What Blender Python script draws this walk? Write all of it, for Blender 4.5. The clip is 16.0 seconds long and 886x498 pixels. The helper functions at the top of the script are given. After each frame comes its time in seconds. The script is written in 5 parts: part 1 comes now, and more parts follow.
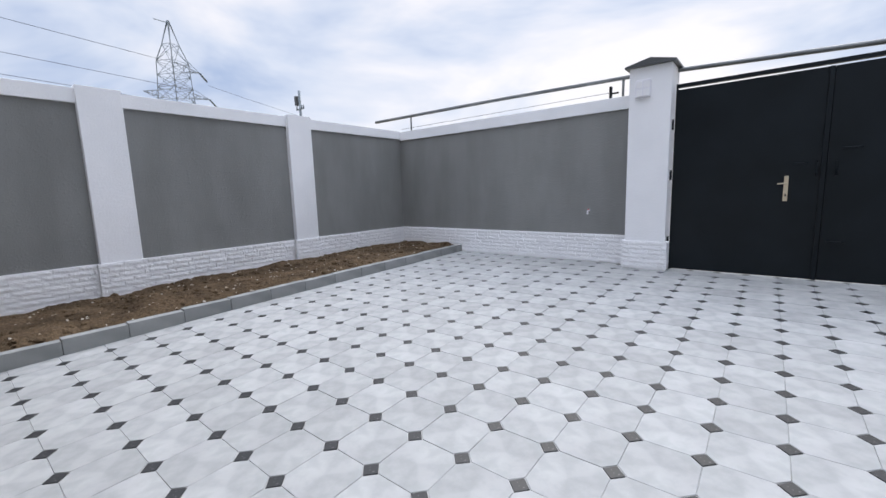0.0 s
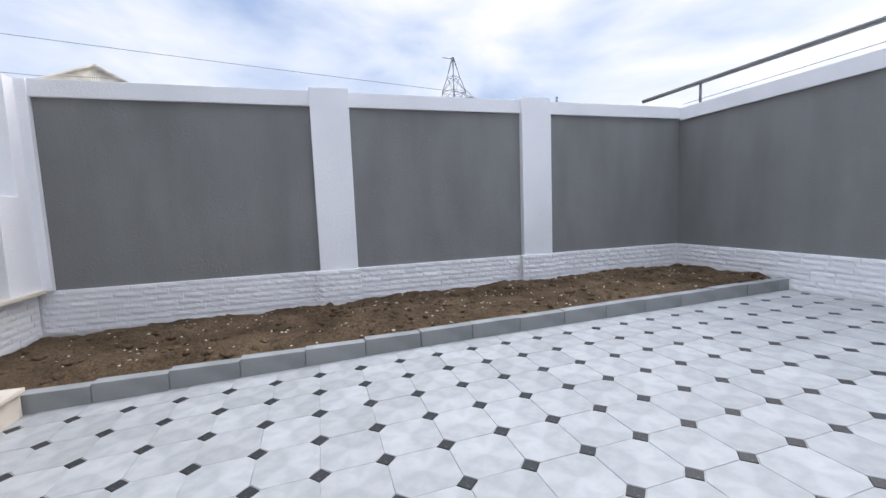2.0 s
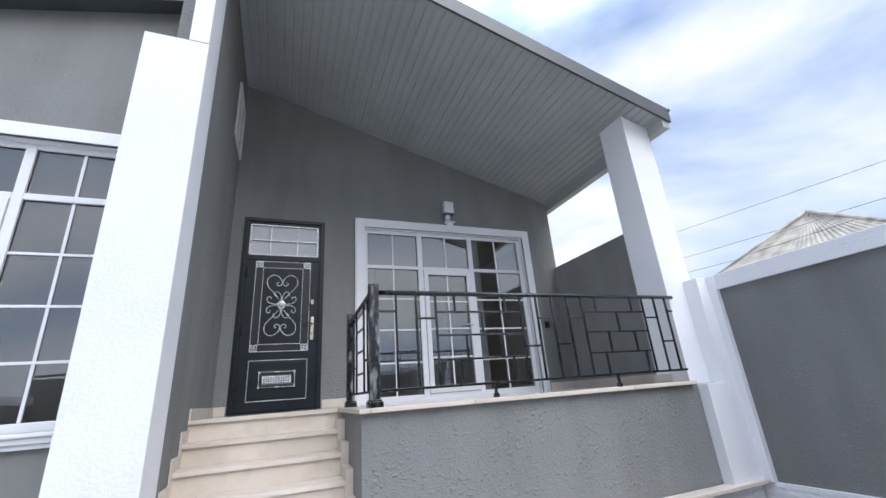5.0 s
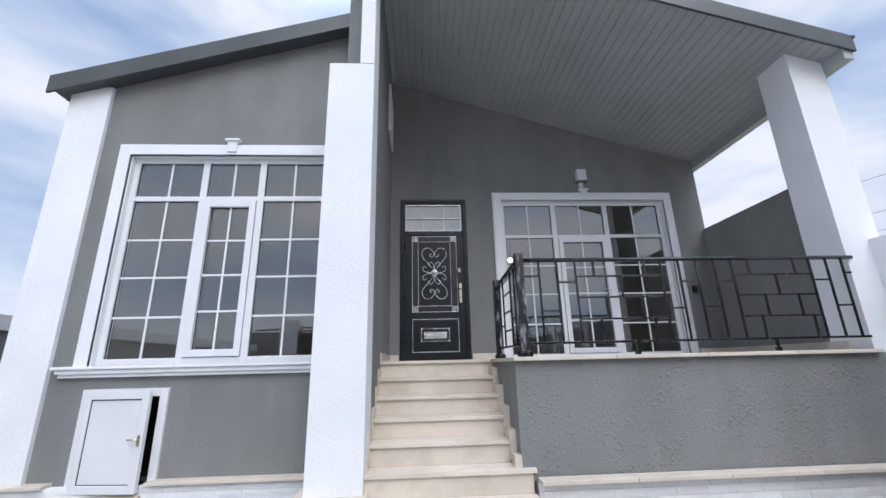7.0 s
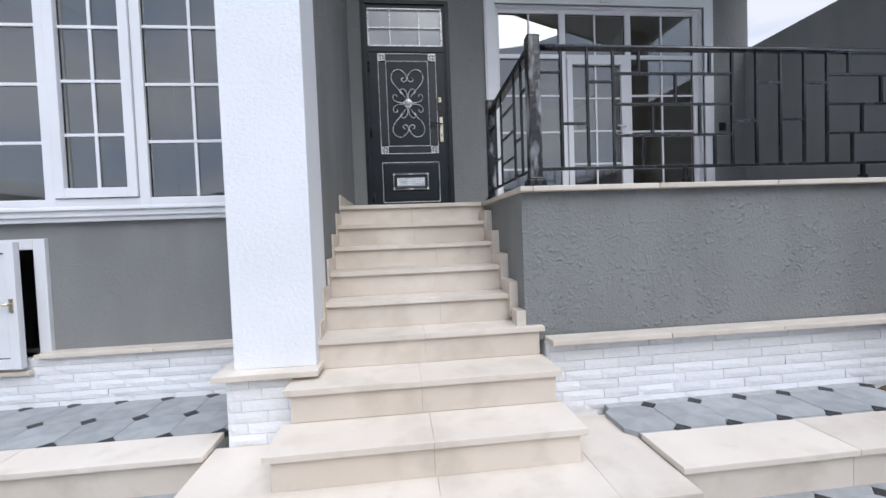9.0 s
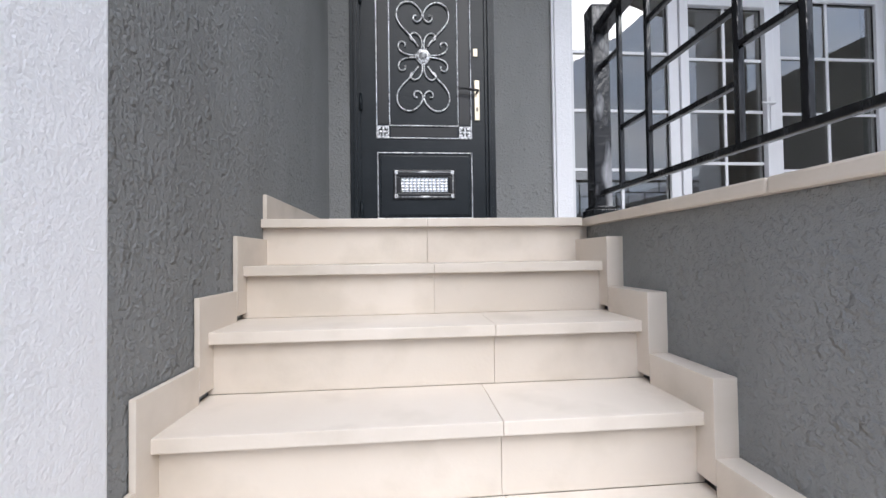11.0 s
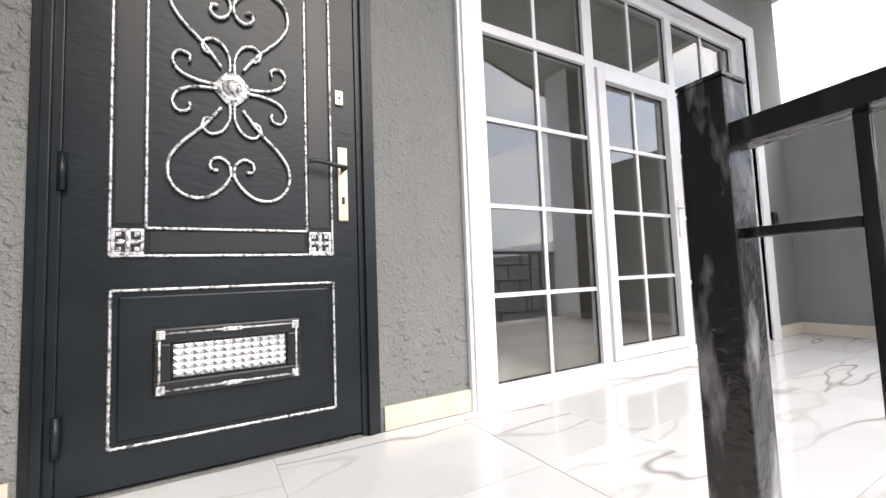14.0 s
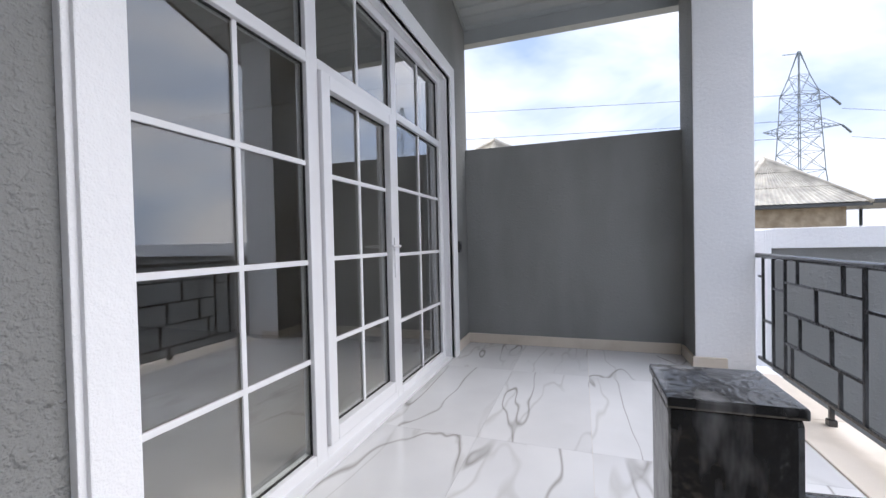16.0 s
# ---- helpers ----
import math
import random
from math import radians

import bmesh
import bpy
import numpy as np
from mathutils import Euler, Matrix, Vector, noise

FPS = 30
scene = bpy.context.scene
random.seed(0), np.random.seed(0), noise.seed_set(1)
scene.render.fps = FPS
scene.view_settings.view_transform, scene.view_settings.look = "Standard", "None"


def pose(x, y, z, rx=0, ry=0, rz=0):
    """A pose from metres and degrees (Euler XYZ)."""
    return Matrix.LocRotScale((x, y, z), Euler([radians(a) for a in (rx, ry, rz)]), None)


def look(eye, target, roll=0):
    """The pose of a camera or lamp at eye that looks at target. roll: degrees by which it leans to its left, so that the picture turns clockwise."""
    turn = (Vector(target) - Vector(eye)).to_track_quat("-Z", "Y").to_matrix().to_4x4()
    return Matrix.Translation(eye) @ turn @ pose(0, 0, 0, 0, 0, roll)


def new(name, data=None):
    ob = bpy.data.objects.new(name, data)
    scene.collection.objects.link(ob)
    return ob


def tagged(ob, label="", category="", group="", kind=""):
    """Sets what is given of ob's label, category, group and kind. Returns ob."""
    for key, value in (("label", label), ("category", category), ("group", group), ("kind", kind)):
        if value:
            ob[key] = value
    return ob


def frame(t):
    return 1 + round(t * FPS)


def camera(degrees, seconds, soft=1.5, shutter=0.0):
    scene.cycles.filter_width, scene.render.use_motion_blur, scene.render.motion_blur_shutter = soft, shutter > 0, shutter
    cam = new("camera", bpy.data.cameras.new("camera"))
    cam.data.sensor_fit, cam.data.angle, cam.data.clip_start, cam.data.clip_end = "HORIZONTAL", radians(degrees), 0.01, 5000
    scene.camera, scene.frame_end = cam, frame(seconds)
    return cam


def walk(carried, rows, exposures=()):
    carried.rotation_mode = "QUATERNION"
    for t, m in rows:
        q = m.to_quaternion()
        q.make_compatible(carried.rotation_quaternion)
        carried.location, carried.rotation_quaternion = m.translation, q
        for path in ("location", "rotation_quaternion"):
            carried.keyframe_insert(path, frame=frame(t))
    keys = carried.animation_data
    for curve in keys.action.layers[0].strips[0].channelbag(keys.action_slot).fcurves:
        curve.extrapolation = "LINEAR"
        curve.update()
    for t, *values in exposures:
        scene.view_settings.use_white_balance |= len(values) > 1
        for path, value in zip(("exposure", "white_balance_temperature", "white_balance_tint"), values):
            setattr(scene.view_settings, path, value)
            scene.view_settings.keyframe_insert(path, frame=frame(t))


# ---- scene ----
cam = camera(95.1, 16.0)
PATH = [
    (0, (0.92, 0.9, 1.369), (-0.318, 2.445, 1.089), -1.8),
    (0.5, (0.6, 1.265, 1.348), (-0.81, 2.659, 1.083), -1.9),
    (1, (0.279, 1.618, 1.343), (-1.255, 2.879, 1.099), -1.5),
    (1.5, (-0.132, 1.907, 1.342), (-1.822, 2.955, 1.124), -1.2),
    (2, (-0.503, 2.168, 1.287), (-2.41, 2.741, 1.093), -2.2),
    (2.5, (-0.98, 2.235, 1.388), (-2.967, 2.115, 1.194), -3.5),
    (3, (-1.225, 2.251, 1.467), (-2.993, 1.32, 1.385), -4.6),
    (3.5, (-1.242, 2.332, 1.522), (-2.628, 0.893, 1.616), -4.9),
    (4, (-1.157, 2.427, 1.574), (-2.256, 0.783, 1.87), -5.0),
    (4.5, (-1.046, 2.493, 1.627), (-1.948, 0.78, 2.128), -4.7),
    (5, (-1.011, 2.6, 1.671), (-1.725, 0.855, 2.338), -4.4),
    (5.2, (-1.016, 2.664, 1.656), (-1.659, 0.914, 2.38), -4.3),
    (7.3, (-0.731, 3.08, 1.529), (-0.795, 1.128, 1.961), -1.0),
    (7.5, (-0.773, 3.013, 1.507), (-0.821, 1.036, 1.81), -0.8),
    (8, (-0.784, 2.743, 1.378), (-0.87, 0.746, 1.429), -1.3),
    (8.2, (-0.775, 2.591, 1.339), (-0.89, 0.595, 1.327), -1.6),
    (10.3, (-0.841, 0.478, 1.297), (-1.113, -1.501, 1.21), -1.9),
    (10.5, (-0.84, 0.255, 1.314), (-1.084, -1.73, 1.283), -1.6),
    (11, (-0.836, -0.211, 1.443), (-1.011, -2.203, 1.483), -0.8),
    (11.5, (-0.857, -0.477, 1.582), (-0.928, -2.475, 1.615), -0.7),
    (12, (-0.821, -0.705, 1.68), (-0.831, -2.705, 1.69), -1.1),
    (12.5, (-0.8, -0.94, 1.818), (-0.776, -2.939, 1.883), -1.3),
    (13, (-0.736, -1.23, 1.971), (-0.878, -3.222, 2.089), -1.7),
    (13.5, (-0.751, -1.441, 2.108), (-1.251, -3.372, 2.26), -2.2),
    (14, (-0.909, -1.592, 2.231), (-1.896, -3.327, 2.368), -2.2),
    (14.5, (-1.09, -1.674, 2.367), (-2.531, -3.058, 2.443), -2.3),
    (15, (-1.183, -1.788, 2.465), (-2.913, -2.789, 2.438), -2.1),
    (15.5, (-1.248, -1.936, 2.534), (-3.081, -2.734, 2.477), -1.9),
    (16, (-1.347, -2.074, 2.682), (-3.238, -2.723, 2.647), -1.3),
]
walk(cam, [(t, look(eye, target, roll)) for t, eye, target, roll in PATH], [(0, 0.75, 6750, 11), (2, 0.9, 6650, 11), (3, 1.05, 6500, 11), (4, 1.0, 6300, 10), (5, 0.9, 6200, 10), (7.5, 0.65, 6250, 10), (8.2, 0.65, 6250, 10), (10.3, 0.75, 6200, 10), (11, 1.15, 6350, 11), (12, 1.7, 6600, 12), (12.5, 1.9, 6900, 13), (13.5, 2.05, 7200, 13), (14, 1.95, 7200, 12), (14.5, 1.7, 7100, 12), (15.5, 1.4, 6550, 12), (16, 1.25, 6550, 12)])

# ---- light ----
SUN_DIR = (0.2, -0.68, -0.68)
world = bpy.data.worlds.new("overcast_sky")
scene.world = world
world.use_nodes = True
wn, wl = world.node_tree.nodes, world.node_tree.links
wn.clear()
w_out = wn.new("ShaderNodeOutputWorld")
w_bg = wn.new("ShaderNodeBackground")
w_sky = wn.new("ShaderNodeTexSky")
w_sky.sky_type, w_sky.sun_disc, w_sky.sun_elevation, w_sky.sun_rotation = "NISHITA", False, radians(44), radians(-16)
w_co = wn.new("ShaderNodeTexCoord")
w_map = wn.new("ShaderNodeMapping")
w_map.inputs["Scale"].default_value = (1.0, 1.0, 2.6)
w_map.inputs["Location"].default_value = (0.3, 0.7, 0.2)
w_n1 = wn.new("ShaderNodeTexNoise")
w_n1.inputs["Scale"].default_value, w_n1.inputs["Detail"].default_value, w_n1.inputs["Roughness"].default_value = 1.9, 5.0, 0.52
w_n1.inputs["Distortion"].default_value = 0.35
w_ramp = wn.new("ShaderNodeValToRGB")
w_ramp.color_ramp.elements[0].position, w_ramp.color_ramp.elements[1].position = 0.34, 0.62
w_ramp.color_ramp.elements[0].color = (2.15, 2.85, 4.35, 1)
w_ramp.color_ramp.elements[1].color = (5.5, 5.55, 5.95, 1)
e = w_ramp.color_ramp.elements.new(0.48)
e.color = (3.85, 4.35, 5.35, 1)
w_mix = wn.new("ShaderNodeMix")
w_mix.data_type = "RGBA"
w_mix.inputs[0].default_value = 0.95
wl.new(w_co.outputs["Generated"], w_map.inputs["Vector"])
wl.new(w_map.outputs["Vector"], w_n1.inputs["Vector"])
wl.new(w_n1.outputs["Fac"], w_ramp.inputs["Fac"])
wl.new(w_sky.outputs["Color"], w_mix.inputs[6])
w_sep = wn.new("ShaderNodeSeparateXYZ")
w_up = wn.new("ShaderNodeMapRange")
w_up.interpolation_type = "SMOOTHSTEP"
w_up.inputs["From Min"].default_value, w_up.inputs["From Max"].default_value = 0.66, 0.93
w_up.inputs["To Min"].default_value, w_up.inputs["To Max"].default_value = 1.0, 4.4
w_zen = wn.new("ShaderNodeVectorMath")
w_zen.operation = "SCALE"
wl.new(w_co.outputs["Generated"], w_sep.inputs["Vector"])
wl.new(w_sep.outputs["Z"], w_up.inputs["Value"])
wl.new(w_ramp.outputs["Color"], w_zen.inputs[0])
wl.new(w_up.outputs["Result"], w_zen.inputs["Scale"])
wl.new(w_zen.outputs["Vector"], w_mix.inputs[7])
wl.new(w_mix.outputs[2], w_bg.inputs["Color"])
w_bg.inputs["Strength"].default_value = 0.105
wl.new(w_bg.outputs["Background"], w_out.inputs["Surface"])

sun = new("sun", bpy.data.lights.new("sun", "SUN"))
sun.data.energy, sun.data.angle, sun.data.color = 1.15, radians(40), (1.0, 0.97, 0.93)
sun.matrix_world = look((0, 0, 20), Vector((0, 0, 20)) + Vector(SUN_DIR))


# ---- materials ----
def mat(name, color, rough=0.6, metal=0.0, spec=0.5):
    m = bpy.data.materials.new(name)
    m.use_nodes = True
    b = m.node_tree.nodes["Principled BSDF"]
    b.inputs["Base Color"].default_value = (*color, 1)
    b.inputs["Roughness"].default_value = rough
    b.inputs["Metallic"].default_value = metal
    b.inputs["Specular IOR Level"].default_value = spec
    return m


def vary(m, scale, dark, light, detail=4.0, lo=0.35, hi=0.65, coords="Object", stretch=(1, 1, 1)):
    """Noise between two colours as the base colour."""
    n, l = m.node_tree.nodes, m.node_tree.links
    b = n["Principled BSDF"]
    co, mp, nz, rp = n.new("ShaderNodeTexCoord"), n.new("ShaderNodeMapping"), n.new("ShaderNodeTexNoise"), n.new("ShaderNodeValToRGB")
    mp.inputs["Scale"].default_value = stretch
    nz.inputs["Scale"].default_value, nz.inputs["Detail"].default_value = scale, detail
    rp.color_ramp.elements[0].position, rp.color_ramp.elements[1].position = lo, hi
    rp.color_ramp.elements[0].color, rp.color_ramp.elements[1].color = (*dark, 1), (*light, 1)
    l.new(co.outputs[coords], mp.inputs["Vector"])
    l.new(mp.outputs["Vector"], nz.inputs["Vector"])
    l.new(nz.outputs["Fac"], rp.inputs["Fac"])
    l.new(rp.outputs["Color"], b.inputs["Base Color"])
    return m, rp.outputs["Color"]


def blend(m, color_a, color_out, fac, mode="MULTIPLY"):
    """Mixes a second colour output over the first and feeds the base colour."""
    n, l = m.node_tree.nodes, m.node_tree.links
    mx = n.new("ShaderNodeMix")
    mx.data_type, mx.blend_type = "RGBA", mode
    mx.inputs[0].default_value = fac
    l.new(color_a, mx.inputs[6])
    l.new(color_out, mx.inputs[7])
    l.new(mx.outputs[2], n["Principled BSDF"].inputs["Base Color"])
    return mx.outputs[2]


def noise_color(m, scale, a, b, lo=0.4, hi=0.6, detail=3.0, coords="Object", stretch=(1, 1, 1), distort=0.0):
    n, l = m.node_tree.nodes, m.node_tree.links
    co, mp, nz, rp = n.new("ShaderNodeTexCoord"), n.new("ShaderNodeMapping"), n.new("ShaderNodeTexNoise"), n.new("ShaderNodeValToRGB")
    mp.inputs["Scale"].default_value = stretch
    nz.inputs["Scale"].default_value, nz.inputs["Detail"].default_value, nz.inputs["Distortion"].default_value = scale, detail, distort
    rp.color_ramp.elements[0].position, rp.color_ramp.elements[1].position = lo, hi
    rp.color_ramp.elements[0].color, rp.color_ramp.elements[1].color = (*a, 1), (*b, 1)
    l.new(co.outputs[coords], mp.inputs["Vector"])
    l.new(mp.outputs["Vector"], nz.inputs["Vector"])
    l.new(nz.outputs["Fac"], rp.inputs["Fac"])
    return rp.outputs["Color"]


def relief(m, outs, strength=0.5, distance=0.01):
    """Bump from the sum of grey outputs."""
    n, l = m.node_tree.nodes, m.node_tree.links
    bp = n.new("ShaderNodeBump")
    bp.inputs["Strength"].default_value, bp.inputs["Distance"].default_value = strength, distance
    prev = outs[0]
    for o in outs[1:]:
        ad = n.new("ShaderNodeMath")
        ad.operation = "ADD"
        l.new(prev, ad.inputs[0])
        l.new(o, ad.inputs[1])
        prev = ad.outputs[0]
    l.new(prev, bp.inputs["Height"])
    l.new(bp.outputs["Normal"], n["Principled BSDF"].inputs["Normal"])
    return m


def island_tint(m, color_out, amount=0.12, per_object=True):
    """A slight random brightness for each piece."""
    n, l = m.node_tree.nodes, m.node_tree.links
    hv, mp = n.new("ShaderNodeHueSaturation"), n.new("ShaderNodeMapRange")
    if per_object:
        src = n.new("ShaderNodeObjectInfo").outputs["Random"]
    else:
        src = n.new("ShaderNodeNewGeometry").outputs["Random Per Island"]
    mp.inputs["To Min"].default_value, mp.inputs["To Max"].default_value = 1 - amount, 1 + amount
    l.new(src, mp.inputs["Value"])
    l.new(mp.outputs["Result"], hv.inputs["Value"])
    l.new(color_out, hv.inputs["Color"])
    l.new(hv.outputs["Color"], n["Principled BSDF"].inputs["Base Color"])
    return hv.outputs["Color"]


def plaster(name, dark, light, strength, height=0.0085):
    m = mat(name, light, 0.85, spec=0.25)
    _, c = vary(m, 0.7, dark, light, 5.0, 0.3, 0.7)
    streak = noise_color(m, 1.3, (0.86, 0.86, 0.85), (1, 1, 1), 0.38, 0.6, 4, stretch=(2.0, 2.0, 0.5))
    blend(m, c, streak, 0.7)
    fine = noise_color(m, 150, (0, 0, 0), (0.22, 0.22, 0.22), 0.3, 0.7, 3)
    crumbs = noise_color(m, 62, (0, 0, 0), (0.45, 0.45, 0.45), 0.5, 0.66, 2)
    patch = noise_color(m, 2.6, (0.15, 0.15, 0.15), (1, 1, 1), 0.36, 0.62, 3)
    n, l = m.node_tree.nodes, m.node_tree.links
    co, wob, sc, ad, vo, rp = (n.new("ShaderNode" + k) for k in ("TexCoord", "TexNoise", "VectorMath", "VectorMath", "TexVoronoi", "ValToRGB"))
    wob.inputs["Scale"].default_value, wob.inputs["Detail"].default_value = 30, 2
    sc.operation, ad.operation = "SCALE", "ADD"
    sc.inputs["Scale"].default_value = 0.055
    vo.feature = "SMOOTH_F1"
    vo.inputs["Scale"].default_value, vo.inputs["Smoothness"].default_value = 19, 0.4
    rp.color_ramp.elements[0].position, rp.color_ramp.elements[1].position = 0.17, 0.38
    rp.color_ramp.elements[0].color, rp.color_ramp.elements[1].color = (1, 1, 1, 1), (0, 0, 0, 1)
    l.new(co.outputs["Object"], wob.inputs["Vector"])
    l.new(wob.outputs["Color"], sc.inputs[0])
    l.new(co.outputs["Object"], ad.inputs[0])
    l.new(sc.outputs["Vector"], ad.inputs[1])
    l.new(ad.outputs["Vector"], vo.inputs["Vector"])
    l.new(vo.outputs["Distance"], rp.inputs["Fac"])
    mu = n.new("ShaderNodeMath")
    mu.operation = "MULTIPLY"
    l.new(rp.outputs["Color"], mu.inputs[0])
    l.new(patch, mu.inputs[1])
    relief(m, [mu.outputs[0], crumbs, fine], strength, height)
    return m


GREY_PAINT = plaster("grey_plaster", (0.205, 0.207, 0.202), (0.245, 0.247, 0.242), 0.3)
GREY_WALL = plaster("grey_house_plaster", (0.22, 0.222, 0.217), (0.262, 0.264, 0.259), 0.75, 0.0105)
GREY_ROUGH = plaster("grey_rough_plaster", (0.22, 0.222, 0.217), (0.262, 0.264, 0.259), 0.75, 0.011)
# house plaster lightened for the side wall, the sky's light put into its colour
GREY_LIT = plaster("grey_plaster_lit_copy", (0.235, 0.237, 0.232), (0.28, 0.282, 0.277), 0.35)
WHITE_PAINT = mat("white_paint", (0.8, 0.8, 0.82), 0.75, spec=0.3)
_, c = vary(WHITE_PAINT, 1.1, (0.77, 0.775, 0.79), (0.84, 0.84, 0.855), 5.0)
relief(WHITE_PAINT, [noise_color(WHITE_PAINT, 40, (0, 0, 0), (1, 1, 1), 0.3, 0.7, 4), noise_color(WHITE_PAINT, 160, (0, 0, 0), (0.4, 0.4, 0.4), 0.3, 0.7, 2)], 0.42, 0.004)
BRICK_WHITE = mat("white_painted_brick", (0.84, 0.84, 0.86), 0.7, spec=0.3)
_, c = vary(BRICK_WHITE, 9, (0.8, 0.8, 0.815), (0.87, 0.87, 0.88), 5.0)
island_tint(BRICK_WHITE, c, 0.05)
relief(BRICK_WHITE, [noise_color(BRICK_WHITE, 34, (0, 0, 0), (1, 1, 1), 0.3, 0.7, 5)], 0.35, 0.004)
JOINT_WHITE = mat("painted_joint", (0.6, 0.6, 0.61), 0.9)
vary(JOINT_WHITE, 14, (0.74, 0.74, 0.745), (0.83, 0.83, 0.84))
LIMESTONE = mat("cream_limestone", (0.74, 0.64, 0.53), 0.42, spec=0.35)
_, c = vary(LIMESTONE, 1.6, (0.6, 0.525, 0.44), (0.7, 0.625, 0.54), 6.0, 0.3, 0.7)
c = blend(LIMESTONE, c, noise_color(LIMESTONE, 4.5, (0.8, 0.79, 0.76), (1, 1, 1), 0.34, 0.5, 5), 0.55)
island_tint(LIMESTONE, c, 0.05)
relief(LIMESTONE, [noise_color(LIMESTONE, 90, (0, 0, 0), (1, 1, 1), 0.3, 0.7, 3)], 0.1, 0.002)
STONE_JOINT = mat("stone_joint", (0.6, 0.53, 0.45), 0.9)
PAVER = mat("grey_octagon_paver", (0.52, 0.53, 0.53), 0.62, spec=0.35)
_, c = vary(PAVER, 3.5, (0.275, 0.28, 0.28), (0.365, 0.368, 0.368), 5.0, 0.3, 0.7, coords="Object")
c = blend(PAVER, c, noise_color(PAVER, 11, (0.86, 0.9, 0.88), (1.06, 1.06, 1.06), 0.4, 0.58, 3), 0.6)
island_tint(PAVER, c, 0.07)
relief(PAVER, [noise_color(PAVER, 130, (0, 0, 0), (1, 1, 1), 0.3, 0.7, 3)], 0.12, 0.002)
PAVER_DARK = mat("black_terrazzo_paver", (0.03, 0.03, 0.032), 0.5)
vary(PAVER_DARK, 60, (0.012, 0.013, 0.015), (0.16, 0.16, 0.16), 3.0, 0.6, 0.78)
PAVER_JOINT = mat("paver_joint_sand", (0.36, 0.36, 0.35), 0.95)
vary(PAVER_JOINT, 20, (0.35, 0.35, 0.345), (0.44, 0.44, 0.43))
KERB = mat("kerb_concrete", (0.33, 0.34, 0.34), 0.85, spec=0.3)
_, c = vary(KERB, 3.2, (0.2, 0.207, 0.205), (0.285, 0.29, 0.285), 6.0, 0.3, 0.7)
island_tint(KERB, c, 0.08)
relief(KERB, [noise_color(KERB, 120, (0, 0, 0), (1, 1, 1), 0.3, 0.7, 3)], 0.25, 0.003)
SOIL = mat("bare_brown_soil", (0.11, 0.075, 0.045), 0.95, spec=0.15)
_, c = vary(SOIL, 2.4, (0.07, 0.047, 0.028), (0.155, 0.108, 0.068), 7.0, 0.33, 0.68)
blend(SOIL, c, noise_color(SOIL, 35, (0.6, 0.6, 0.58), (1.2, 1.18, 1.1), 0.35, 0.65, 4), 0.8)
relief(SOIL, [noise_color(SOIL, 22, (0, 0, 0), (1, 1, 1), 0.3, 0.7, 6), noise_color(SOIL, 90, (0, 0, 0), (0.5, 0.5, 0.5), 0.3, 0.7, 3)], 0.9, 0.02)
PEBBLE = mat("pale_pebble", (0.5, 0.45, 0.38), 0.8)
island_tint(PEBBLE, vary(PEBBLE, 5, (0.3, 0.24, 0.17), (0.6, 0.56, 0.5))[1], 0.3, False)
GATE = mat("dark_gate_paint", (0.004, 0.007, 0.01), 0.4, spec=0.22)
vary(GATE, 1.5, (0.003, 0.006, 0.0085), (0.006, 0.01, 0.0135), 6.0)
relief(GATE, [noise_color(GATE, 2.0, (0, 0, 0), (1, 1, 1), 0.3, 0.7, 2)], 0.08, 0.02)
DOOR = mat("blue_black_door_enamel", (0.007, 0.011, 0.015), 0.36, spec=0.35)
_, c = vary(DOOR, 5, (0.006, 0.0095, 0.0125), (0.011, 0.0155, 0.0195), 4.0)
relief(DOOR, [noise_color(DOOR, 60, (0, 0, 0), (1, 1, 1), 0.35, 0.65, 3, stretch=(0.35, 1, 1))], 0.16, 0.002)
DOOR_INSET = mat("black_door_panel", (0.012, 0.012, 0.013), 0.4)
SILVER = mat("silvered_iron", (0.62, 0.62, 0.63), 0.35, 0.6)
vary(SILVER, 75, (0.1, 0.1, 0.1), (0.8, 0.8, 0.81), 3.0, 0.34, 0.52)
CHROME = mat("satin_metal", (0.62, 0.55, 0.42), 0.32, 0.9)
BLACK_RAIL = mat("brushed_black_iron_paint", (0.01, 0.01, 0.011), 0.13, spec=0.6)
_, c = vary(BLACK_RAIL, 9, (0.006, 0.006, 0.007), (0.05, 0.05, 0.052), 5.0, 0.5, 0.8, stretch=(3, 3, 0.4))
relief(BLACK_RAIL, [noise_color(BLACK_RAIL, 45, (0, 0, 0), (1, 1, 1), 0.35, 0.65, 3, stretch=(1, 1, 0.25))], 0.35, 0.003)
SILVER_POST = mat("black_post_with_silver_wash", (0.01, 0.01, 0.011), 0.22, spec=0.6)
vary(SILVER_POST, 7, (0.008, 0.008, 0.009), (0.42, 0.42, 0.43), 5.0, 0.5, 0.72, stretch=(2, 2, 0.6))
relief(SILVER_POST, [noise_color(SILVER_POST, 40, (0, 0, 0), (1, 1, 1), 0.35, 0.65, 3)], 0.35, 0.003)
MARBLE = mat("white_veined_porcelain", (0.78, 0.77, 0.76), 0.06, spec=0.6)
_, c = vary(MARBLE, 1.1, (0.6, 0.597, 0.6), (0.7, 0.697, 0.697), 4.0)


